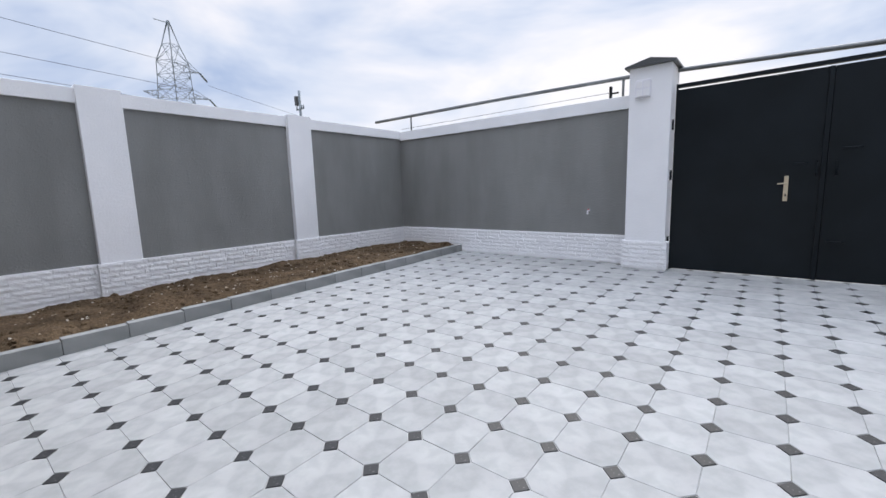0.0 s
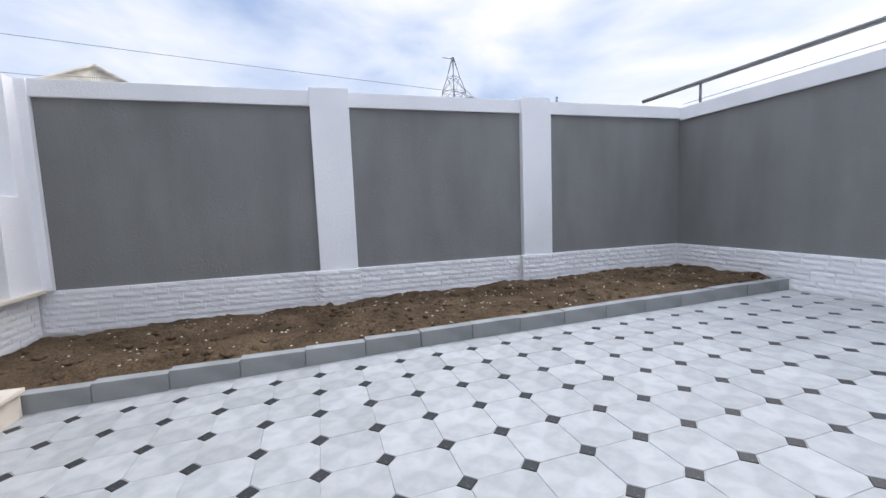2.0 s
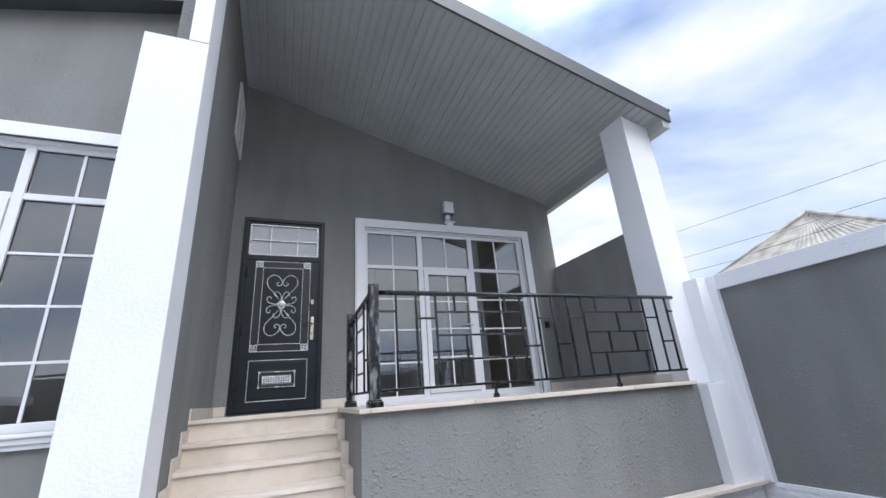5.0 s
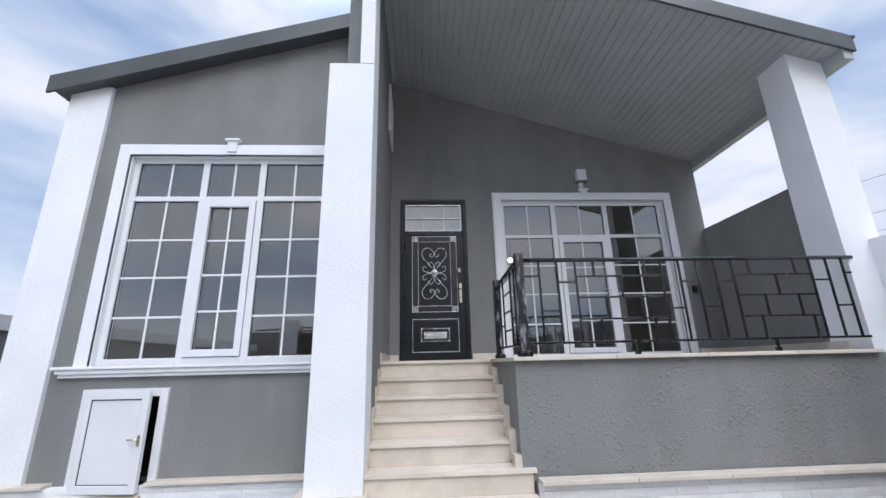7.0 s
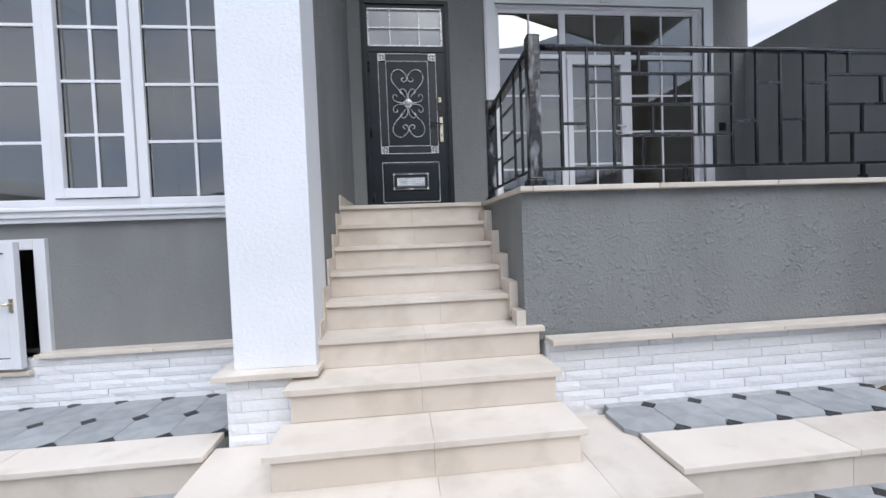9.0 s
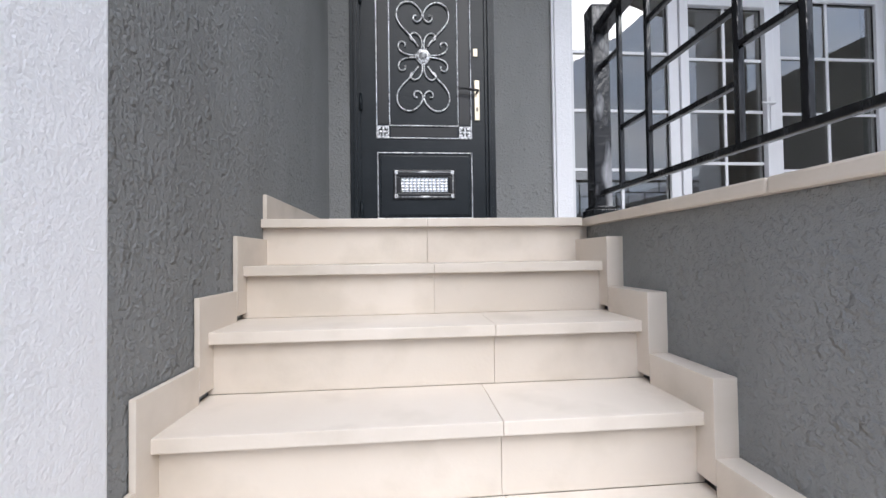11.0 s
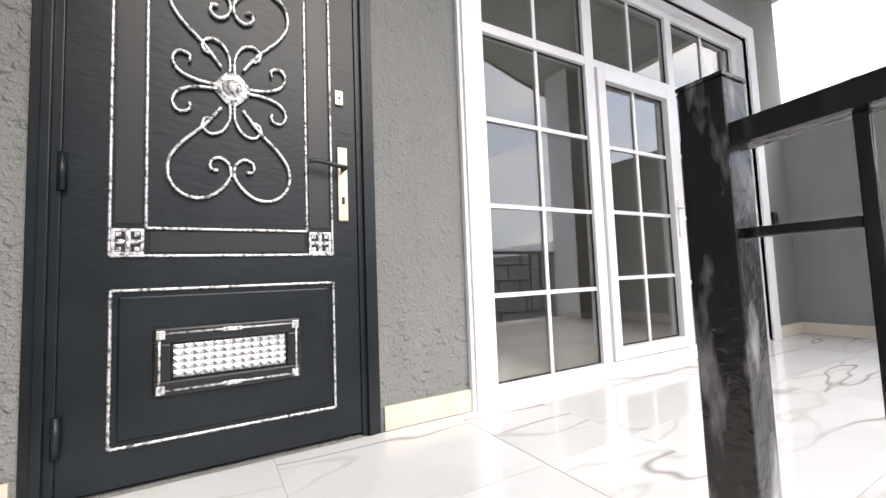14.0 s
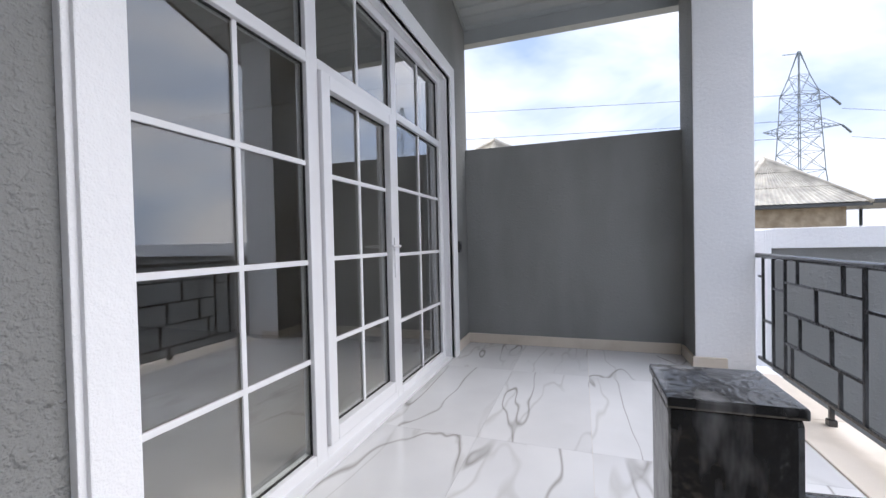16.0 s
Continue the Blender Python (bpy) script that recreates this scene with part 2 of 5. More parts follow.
def veins(m, base, scale, width, tone, fac, seed):
    n, l = m.node_tree.nodes, m.node_tree.links
    co, mp, nz, ab, rp = n.new("ShaderNodeTexCoord"), n.new("ShaderNodeMapping"), n.new("ShaderNodeTexNoise"), n.new("ShaderNodeMath"), n.new("ShaderNodeValToRGB")
    oi, ad = n.new("ShaderNodeObjectInfo"), n.new("ShaderNodeVectorMath")
    mp.inputs["Location"].default_value = (seed, seed * 2.3, 0)
    mp.inputs["Rotation"].default_value = (0, 0, radians(38))
    mp.inputs["Scale"].default_value = (0.36, 1.25, 1)
    mu = n.new("ShaderNodeVectorMath")
    mu.operation = "SCALE"
    mu.inputs[0].default_value = (7.0, 13.0, 3.0)
    l.new(oi.outputs["Random"], mu.inputs["Scale"])
    ad.operation = "ADD"
    l.new(co.outputs["Object"], mp.inputs["Vector"])
    l.new(mp.outputs["Vector"], ad.inputs[0])
    l.new(mu.outputs["Vector"], ad.inputs[1])
    nz.inputs["Scale"].default_value, nz.inputs["Detail"].default_value, nz.inputs["Distortion"].default_value = scale, 2.6, 0.15
    l.new(ad.outputs["Vector"], nz.inputs["Vector"])
    sb = n.new("ShaderNodeMath")
    sb.operation = "SUBTRACT"
    sb.inputs[1].default_value = 0.5
    l.new(nz.outputs["Fac"], sb.inputs[0])
    ab.operation = "ABSOLUTE"
    l.new(sb.outputs[0], ab.inputs[0])
    rp.color_ramp.elements[0].position, rp.color_ramp.elements[1].position = 0.0, width
    rp.color_ramp.elements[0].color, rp.color_ramp.elements[1].color = (*tone, 1), (1, 1, 1, 1)
    l.new(ab.outputs[0], rp.inputs["Fac"])
    gate = noise_color(m, 1.1, (0, 0, 0), (1, 1, 1), 0.36, 0.52, 2)
    mx = n.new("ShaderNodeMix")
    mx.data_type = "RGBA"
    l.new(gate, mx.inputs[0])
    mx.inputs[6].default_value = (1, 1, 1, 1)
    l.new(rp.outputs["Color"], mx.inputs[7])
    return blend(m, base, mx.outputs[2], fac)


c = veins(MARBLE, c, 1.3, 0.008, (0.34, 0.31, 0.28), 0.75, 3.1)
c = veins(MARBLE, c, 1.9, 0.016, (0.78, 0.77, 0.75), 0.8, 9.7)
MARBLE_JOINT = mat("marble_joint", (0.68, 0.66, 0.64), 0.5)
PVC = mat("white_window_plastic", (0.84, 0.84, 0.86), 0.28, spec=0.5)
vary(PVC, 2, (0.72, 0.72, 0.735), (0.77, 0.77, 0.785))
GASKET = mat("black_gasket", (0.012, 0.012, 0.012), 0.6)
SOFFIT = mat("grey_metal_soffit", (0.2, 0.215, 0.215), 0.45, spec=0.4)
vary(SOFFIT, 1.2, (0.34, 0.36, 0.36), (0.39, 0.41, 0.41), 4.0)
FASCIA = mat("dark_grey_fascia_metal", (0.12, 0.13, 0.13), 0.4)
vary(FASCIA, 2, (0.055, 0.06, 0.062), (0.075, 0.08, 0.083))
PIPE = mat("grey_pipe_paint", (0.16, 0.17, 0.175), 0.4, 0.2)
vary(PIPE, 4, (0.13, 0.14, 0.145), (0.19, 0.2, 0.2))
# metal of distant things, lightened so that its colour carries the haze
PYLON = mat("galvanised_lattice_hazed", (0.17, 0.2, 0.22), 0.6, 0.4)
WIRE = mat("dark_wire", (0.1, 0.115, 0.14), 0.7)
ROOM = mat("room_paint", (0.36, 0.34, 0.31), 0.8)
vary(ROOM, 1.0, (0.33, 0.31, 0.285), (0.39, 0.37, 0.34))
ROOM_FLOOR = mat("room_floor", (0.3, 0.27, 0.24), 0.4)
vary(ROOM_FLOOR, 2.0, (0.26, 0.235, 0.2), (0.34, 0.31, 0.28))
ROOF_SLATE = mat("weathered_corrugated_sheet", (0.32, 0.3, 0.26), 0.85)
vary(ROOF_SLATE, 2.2, (0.27, 0.25, 0.21), (0.46, 0.42, 0.35), 6.0)
BLOCK_WALL = mat("tan_block_wall", (0.42, 0.34, 0.25), 0.9)
vary(BLOCK_WALL, 3, (0.32, 0.26, 0.19), (0.5, 0.42, 0.32), 6.0)
GROUND_FAR = mat("dusty_ground", (0.22, 0.19, 0.15), 0.95)
vary(GROUND_FAR, 0.2, (0.16, 0.14, 0.1), (0.28, 0.24, 0.18), 6.0)
LEAF = mat("dark_conifer_needles", (0.035, 0.06, 0.04), 0.7)
vary(LEAF, 3, (0.025, 0.045, 0.03), (0.05, 0.08, 0.055))
DARK_VOID = mat("unlit_cavity", (0.03, 0.03, 0.03), 0.9)
PLASTIC_WHITE = mat("white_plastic", (0.72, 0.72, 0.76), 0.35)
RED_PLASTIC = mat("red_plastic", (0.5, 0.03, 0.03), 0.4)
BLACK_PLASTIC = mat("black_plastic", (0.012, 0.012, 0.013), 0.35)

GLASS = bpy.data.materials.new("clear_glass")
GLASS.use_nodes = True
g = GLASS.node_tree.nodes["Principled BSDF"]
g.inputs["Base Color"].default_value = (0.86, 0.9, 0.9, 1)
g.inputs["Transmission Weight"].default_value, g.inputs["Roughness"].default_value, g.inputs["IOR"].default_value = 1.0, 0.0, 1.5
g.inputs["Coat Weight"].default_value, g.inputs["Coat IOR"].default_value, g.inputs["Coat Roughness"].default_value = 1.0, 1.8, 0.0
PRISM_GLASS = mat("pressed_bright_glass", (0.75, 0.76, 0.78), 0.08, 0.85)
# opaque pane, the pale grey to pinkish reflection is put into its colour
PALE_GLASS = mat("glass_with_painted_reflection", (0.6, 0.59, 0.6), 0.12, spec=0.6)
vary(PALE_GLASS, 1.3, (0.5, 0.52, 0.52), (0.66, 0.62, 0.63), 2.0)
BULB = bpy.data.materials.new("lit_bulb")
BULB.use_nodes = True
g = BULB.node_tree.nodes["Principled BSDF"]
g.inputs["Emission Color"].default_value, g.inputs["Emission Strength"].default_value = (1.0, 0.82, 0.6, 1), 14.0


# ---- building helpers ----
def box(bm, x0, x1, y0, y1, z0, z1, bevel=0.0):
    vs = bmesh.ops.create_cube(bm, size=1.0)["verts"]
    for v in vs:
        v.co = Vector((x0 + (v.co.x + 0.5) * (x1 - x0), y0 + (v.co.y + 0.5) * (y1 - y0), z0 + (v.co.z + 0.5) * (z1 - z0)))
    if bevel:
        es = list({e for v in vs for e in v.link_edges})
        bmesh.ops.bevel(bm, geom=es, offset=bevel, segments=2, affect="EDGES", profile=0.6)
    return bm


def boxes(items, bevel=0.0):
    bm = bmesh.new()
    for i in items:
        box(bm, *i, bevel=bevel)
    return bm


def tube(points, radius, sides=8, closed=False):
    """A round bar along points."""
    bm = bmesh.new()
    pts = [Vector(p) for p in points]
    rings = []
    count = len(pts)
    up = Vector((0.0, 0.0, 1.0))
    for i, p in enumerate(pts):
        a = pts[i - 1] if (i > 0 or closed) else p
        b = pts[(i + 1) % count] if (i < count - 1 or closed) else p
        d = (b - a).normalized()
        ref = up if abs(d.dot(up)) < 0.95 else Vector((0.0, 1.0, 0.0))
        s = d.cross(ref).normalized()
        u = s.cross(d)
        r = radius[i] if isinstance(radius, (list, tuple)) else radius
        rings.append([bm.verts.new(p + r * (math.cos(2 * math.pi * k / sides) * s + math.sin(2 * math.pi * k / sides) * u)) for k in range(sides)])
    for i in range(count if closed else count - 1):
        r0, r1 = rings[i], rings[(i + 1) % count]
        for k in range(sides):
            f = bm.faces.new((r0[k], r0[(k + 1) % sides], r1[(k + 1) % sides], r1[k]))
            f.smooth = sides > 5
    if not closed:
        bm.faces.new(rings[0][::-1])
        bm.faces.new(rings[-1])
    bmesh.ops.recalc_face_normals(bm, faces=bm.faces[:])
    return bm


def prism(outline, lo, hi, axis="y"):
    """An extruded outline. axis y: outline in x and z; axis x: in y and z; axis z: in x and y."""
    bm = bmesh.new()

    def at(a, b, h):
        return {"y": (a, h, b), "x": (h, a, b), "z": (a, b, h)}[axis]
    v0 = [bm.verts.new(at(a, b, lo)) for a, b in outline]
    v1 = [bm.verts.new(at(a, b, hi)) for a, b in outline]
    bm.faces.new(v0)
    bm.faces.new(v1[::-1])
    k = len(outline)
    for i in range(k):
        bm.faces.new((v0[i], v1[i], v1[(i + 1) % k], v0[(i + 1) % k]))
    bmesh.ops.recalc_face_normals(bm, faces=bm.faces[:])
    return bm


def to_mesh(name, bm, material):
    me = bpy.data.meshes.new(name)
    bm.to_mesh(me)
    bm.free()
    me.materials.append(material)
    return me


def part(name, bm, material, parent=None, label=""):
    ob = new(name, to_mesh(name, bm, material))
    if parent is not None:
        ob.parent = parent
    return tagged(ob, label)


def structure(name, bm, material, label, category):
    return tagged(part(name, bm, material), label, category, kind="structure")


def thing(name, label, category, at=(0, 0, 0), group=""):
    ob = new(name)
    ob.location = at
    return tagged(ob, label, category, group)


def piece(name, me, parent, m, label=""):
    ob = new(name, me)
    ob.parent = parent
    ob.matrix_basis = m
    return tagged(ob, label)


def fuse(bms):
    out = bmesh.new()
    for b in bms:
        me = bpy.data.meshes.new("join")
        b.to_mesh(me)
        b.free()
        out.from_mesh(me)
        bpy.data.meshes.remove(me)
    return out


# ---- plan ----
FLOOR = 1.6            # porch floor above the yard
RISE = FLOOR / 9
STEP_Z = [0.125, 0.31, 0.5, 0.69, 0.88, 1.064, 1.243, 1.421, 1.6]   # tops of the nine steps
WALK = 0.16             # top of the raised strip along the house
NOSE = [0.243, -0.048, -0.36, -0.667, -0.9, -1.133, -1.385, -1.625, -1.83]
STEP_X = [(-2.09, 0.305), (-1.70, -0.12), (-1.70, -0.14), (-1.715, -0.155), (-1.56, -0.272), (-1.56, -0.272), (-1.56, -0.272), (-1.56, -0.272), (-1.56, -0.272)]
DOOR_Y = -3.24         # face of the house wall on the porch
WING_Y = -1.46         # face of the house wall with the big window
PORCH_Y = -0.72        # face of the porch's front wall
SIDE_X = -0.27         # face of the wall beside the stairs
FENCE_X = -5.68        # face of the fence panels
GATE_Y = 7.70          # face of the wall beside the gate
EAST_X = 4.6


def yard_z(y):
    return -0.05 + 0.033 * min(max(y, 0.0), 3.0) + 0.019 * max(0.0, y - 3.0)


def soffit_z(x):
    return 6.58 + 0.292 * x


# ---- ground and pavement ----
def build_ground():
    bm = bmesh.new()
    bmesh.ops.create_grid(bm, x_segments=8, y_segments=8, size=900)
    for v in bm.verts:
        v.co.z = -0.16
    structure("ground", bm, GROUND_FAR, "dusty bare ground around the walled plot", "ground")
    bm = bmesh.new()
    rows = [-0.6 + 0.35 * i for i in range(25)]
    prev = None
    for y in rows:
        a, b = bm.verts.new((-4.05, y, yard_z(y) - 0.005)), bm.verts.new((EAST_X, y, yard_z(y) - 0.005))
        if prev:
            bm.faces.new((prev[0], prev[1], b, a))
        prev = (a, b)
    return structure("pavement", bm, PAVER_JOINT, "yard paved with pale octagon slabs and small black squares", "pavement")


def build_soil():
    bm = bmesh.new()
    nx, ny = 46, 250
    x0, x1, y0, y1 = FENCE_X, -4.1, -0.75, GATE_Y
    grid = []
    for j in range(ny + 1):
        row = []
        for i in range(nx + 1):
            x, y = x0 + (x1 - x0) * i / nx, y0 + (y1 - y0) * j / ny
            lift = 0.05 * noise.noise((x * 1.2, y * 1.2, 0.3)) + 0.03 * noise.noise((x * 5, y * 5, 2.0)) + 0.02 * noise.noise((x * 17, y * 17, 7.0))
            edge = min(1.0, (x1 - x) / 0.25)
            row.append(bm.verts.new((x, y, 0.1 + 0.7 * yard_z(y) + 0.07 * edge + lift * (0.3 + 0.7 * edge))))
        grid.append(row)
    for j in range(ny):
        for i in range(nx):
            f = bm.faces.new((grid[j][i], grid[j][i + 1], grid[j + 1][i + 1], grid[j + 1][i]))
            f.smooth = True
    bed = structure("soil_bed", bm, SOIL, "bare brown soil bed along the fence, uneven and crumbly", "soil")
    rnd = random.Random(5)
    bm = bmesh.new()
    clods = bmesh.new()
    for k in range(900):
        x, y = rnd.uniform(x0 + 0.08, x1 - 0.03), rnd.uniform(y0 + 0.2, y1 - 0.1)
        z = 0.1 + 0.7 * yard_z(y) + 0.07 * min(1.0, (x1 - x) / 0.25) + 0.05 * noise.noise((x * 1.2, y * 1.2, 0.3))
        pale = k % 3 == 0
        r = rnd.uniform(0.006, 0.017) if pale else rnd.uniform(0.012, 0.05) * rnd.random() + 0.01
        target = bm if pale else clods
        vs = bmesh.ops.create_icosphere(target, subdivisions=1, radius=r)["verts"]
        sx, sy, sz = rnd.uniform(0.7, 1.4), rnd.uniform(0.7, 1.4), rnd.uniform(0.5, 0.8)
        for v in vs:
            v.co = Vector((v.co.x * sx * rnd.uniform(0.8, 1.2) + x, v.co.y * sy * rnd.uniform(0.8, 1.2) + y, v.co.z * sz + z))
    tagged(part("pebbles", bm, PEBBLE, bed, "pale pebbles and chips scattered on the soil"), kind="stuff")
    tagged(part("clods", clods, SOIL, bed, "loose clods of earth"), kind="stuff")


PAVEMENT = build_ground()
build_soil()


def build_kerb():
    kerb = thing("kerb", "grey concrete kerb stones edging the soil bed", "kerb")
    y = -0.02
    meshes = [to_mesh("kerb_stone", box(bmesh.new(), -0.055, 0.055, -0.497 / 2, 0.497 / 2, -0.2, 0.0, 0.008), KERB)]
    rnd = random.Random(3)
    while y < GATE_Y - 0.05:
        yc = y + 0.25
        piece("kerb_stone", meshes[0], kerb, pose(-4.06 + rnd.uniform(-0.004, 0.004), yc, yard_z(yc) + 0.14 + rnd.uniform(-0.004, 0.004), 1.0 * (yc > 3), 0, rnd.uniform(-0.3, 0.3)))
        y += 0.5
    tagged(kerb, kind="structure")


build_kerb()


# ---- boundary walls ----
def white_pillar(parent, x0, x1, y0, y1, z0, z1):
    part("pillar", box(bmesh.new(), x0, x1, y0, y1, z0, z1, 0.006), WHITE_PAINT, parent, "white painted pillar")


fence_w = structure("wall_west", boxes([(FENCE_X - 0.22, FENCE_X, -3.24, GATE_Y + 0.22, -0.1, 2.62)]), GREY_PAINT, "boundary wall with grey plaster panels framed in white", "wall")
part("top_band", boxes([(FENCE_X - 0.24, FENCE_X + 0.035, -0.62, GATE_Y + 0.035, 2.56, 2.735)], 0.006), WHITE_PAINT, fence_w, "white painted top band")
for ya, yb in ((2.14, 2.59), (4.89, 5.34)):
    white_pillar(fence_w, FENCE_X - 0.05, FENCE_X + 0.085, ya, yb, 0.585, 2.765)
part("corner_strip", boxes([(FENCE_X - 0.05, FENCE_X + 0.06, -0.66, -0.51, 0.6, 2.725)], 0.005), WHITE_PAINT, fence_w, "white painted strip at the porch corner")
part("plinth_core", boxes([(FENCE_X - 0.02, FENCE_X + 0.015, -0.7, GATE_Y, -0.1, 0.598)]), JOINT_WHITE, fence_w, "painted mortar behind the bricks")

wall_g = structure("wall_north", boxes([(FENCE_X - 0.22, -0.7, GATE_Y, GATE_Y + 0.22, -0.1, 2.62)]), GREY_PAINT, "grey plaster wall beside the gate with a white top band", "wall")
part("top_band", boxes([(FENCE_X + 0.037, -0.72, GATE_Y - 0.035, GATE_Y + 0.24, 2.53, 2.72)], 0.006), WHITE_PAINT, wall_g, "white painted top band")
part("plinth_core", boxes([(FENCE_X, -0.75, GATE_Y - 0.015, GATE_Y + 0.02, -0.1, 0.598)]), JOINT_WHITE, wall_g, "painted mortar behind the bricks")

pillar_g = structure("gate_pillar", box(bmesh.new(), -0.745, -0.20, 7.40, 7.95, 0.0, 3.02, 0.006), WHITE_PAINT, "tall white gate pillar with a flat metal cap", "pillar")
cap = boxes([(-0.80, -0.145, 7.34, 8.01, 3.02, 3.045)], 0.004)
part("pillar_cap", fuse([cap, prism([(-0.80, 3.045), (-0.145, 3.045), (-0.47, 3.12)], 7.34, 8.01)]), FASCIA, pillar_g, "grey sheet metal cap")
part("base_core", boxes([(-0.768, -0.177, 7.377, 7.95, 0.0, 0.55)]), JOINT_WHITE, pillar_g)
structure("wall_gate_far", boxes([(3.35, EAST_X + 0.2, GATE_Y, GATE_Y + 0.22, -0.1, 2.7)]), GREY_PAINT, "grey plaster wall past the gate", "wall")
structure("gate_pillar_far", box(bmesh.new(), 3.25, 3.8, 7.40, 7.95, 0.0, 3.05, 0.006), WHITE_PAINT, "white gate pillar", "pillar")
wall_e = structure("wall_east", boxes([(EAST_X, EAST_X + 0.2, -9.0, GATE_Y, -0.1, 2.1)]), GREY_PAINT, "grey plaster boundary wall with a white top band", "wall")
part("top_band", boxes([(EAST_X - 0.03, EAST_X + 0.23, -9.0, GATE_Y, 2.1, 2.3)], 0.006), WHITE_PAINT, wall_e, "white painted top band")


def build_gate():
    gate = thing("metal_gate", "dark blue-black sheet metal gate with two closed leaves", "gate")
    part("frame", boxes([(-0.15, -0.165, 7.56, 7.62, 0.14, 2.74), (-0.165, 3.25, 7.56, 7.62, 2.69, 2.74), (3.21, 3.25, 7.56, 7.62, 0.14, 2.69)], 0.003), GATE, gate)
    for xa, xb in ((-0.16, 1.438), (1.444, 3.205)):
        leaf = part("leaf", boxes([(xa, xb, 7.57, 7.60, 0.15, 2.665)], 0.003), GATE, gate, "plain dark sheet metal leaf")
        part("leaf_rim", boxes([(xb - 0.045, xb, 7.545, 7.568, 0.15, 2.665)], 0.003), GATE, leaf)
    part("meeting_strip", boxes([(1.4, 1.48, 7.605, 7.615, 0.15, 2.665)]), GATE, gate)
    for z in (0.55, 2.2, 1.5):
        part("hinge", tube([(-0.19, 7.54, z - 0.07), (-0.19, 7.54, z + 0.07)], 0.018), GATE, gate)
    lock = part("lock_plate", boxes([(1.065, 1.11, 7.548, 7.566, 1.12, 1.43)], 0.004), CHROME, gate, "worn brass coloured lock plate")
    part("lever", tube([(1.085, 7.55, 1.34), (1.085, 7.515, 1.34), (1.0, 7.51, 1.335)], 0.009), CHROME, lock)
    part("keyhole", boxes([(1.08, 1.095, 7.544, 7.547, 1.18, 1.21)]), BLACK_PLASTIC, lock)
    for x, z, w in ((1.14, 1.575, 0.13), (1.56, 1.73, 0.17), (1.5, 0.63, 0.16)):
        part("bolt", fuse([tube([(x, 7.535, z), (x + w, 7.535, z)], 0.009), tube([(x + w * 0.8, 7.535, z), (x + w * 0.8, 7.5, z)], 0.007)]), GATE, gate, "black sliding bolt")
    for x in (1.36, 1.53):
        part("pull_handle", tube([(x, 7.56, 1.43), (x, 7.52, 1.44), (x, 7.52, 1.58), (x, 7.56, 1.59)], 0.01), GATE, gate, "black bow handle")


build_gate()


def build_gas_pipe():
    pipe = thing("gas_pipe", "grey painted gas pipe carried above the wall", "pipe")
    part("pipe", tube([(-6.6, 7.85, 3.07), (-3.0, 7.85, 3.06), (-0.9, 7.85, 3.03), (1.78, 7.85, 2.9), (4.7, 7.85, 2.78)], 0.032, 10), PIPE, pipe)
    for x in (-5.45, -0.95, 3.6):
        part("pipe_post", tube([(x, 7.85, 2.6), (x, 7.85, 3.04 if x < 0 else 2.84)], 0.02), PIPE, pipe)


build_gas_pipe()


# ---- porch and stairs ----
def build_porch():
    porch = structure("porch", boxes([(-5.5, -1.6, PORCH_Y - 0.25, PORCH_Y, 0.585, FLOOR - 0.036), (-1.87, -1.6, -1.9, PORCH_Y - 0.25, 0.0, FLOOR - 0.036)]), GREY_ROUGH, "raised porch with rough grey plaster front wall", "porch")
    part("slab", boxes([(-5.55, -1.87, DOOR_Y, PORCH_Y - 0.25, 1.4, 1.58), (-1.87, SIDE_X, DOOR_Y, NOSE[8] - 0.05, 1.4, 1.58)]), STONE_JOINT, porch)
    part("plinth_core", boxes([(-5.662, -1.72, PORCH_Y - 0.1, PORCH_Y + 0.055, 0.0, 0.583)]), JOINT_WHITE, porch)
    edge = to_mesh("plinth_cap", box(bmesh.new(), -0.398, 0.398, -0.06, 0.09, 0, 0.035, 0.005), LIMESTONE)
    for i in range(4):
        piece("plinth_cap", edge, porch, pose(-2.12 - 0.8 * i, PORCH_Y + 0.08, 0.586))
    part("plinth_cap", box(bmesh.new(), -5.6, -4.925, PORCH_Y + 0.02, PORCH_Y + 0.17, 0.586, 0.621, 0.005), LIMESTONE, porch)
    long_cap = to_mesh("coping", box(bmesh.new(), -0.432, 0.432, -0.16, 0.16, 0, 0.035, 0.006), LIMESTONE)
    for i in range(4):
        piece("coping", long_cap, porch, pose(-2.093 - 0.867 * i, PORCH_Y - 0.10, FLOOR - 0.035))
    part("coping", box(bmesh.new(), -1.87, -1.575, -1.92, PORCH_Y - 0.265, FLOOR - 0.035, FLOOR + 0.0, 0.006), LIMESTONE, porch)
    part("coping", box(bmesh.new(), -1.658, -1.575, PORCH_Y - 0.262, PORCH_Y + 0.06, FLOOR - 0.035, FLOOR + 0.0, 0.006), LIMESTONE, porch)
    return porch


PORCH = build_porch()


def build_column():
    col = structure("porch_column", boxes([(-5.61, -5.17, -1.2, -0.78, FLOOR - 0.036, 5.35), (-5.63, -5.19, -0.95, -0.6, 0.615, FLOOR - 0.037), (-5.632, -5.47, -0.9, -0.602, FLOOR - 0.038, 2.72)], 0.006), WHITE_PAINT, "square white porch column carrying the roof", "column")
    part("skirting", box(bmesh.new(), -5.62, -5.145, -1.225, -0.98, FLOOR, FLOOR + 0.09, 0.004), LIMESTONE, col, "cream stone skirting")
    # thin sheet that turns the column's inner face grey
    part("grey_face", boxes([(-5.605, -5.175, -1.204, -1.1995, FLOOR + 0.09, 5.3)]), GREY_WALL, col, "thin grey sheet over the inner face")


build_column()


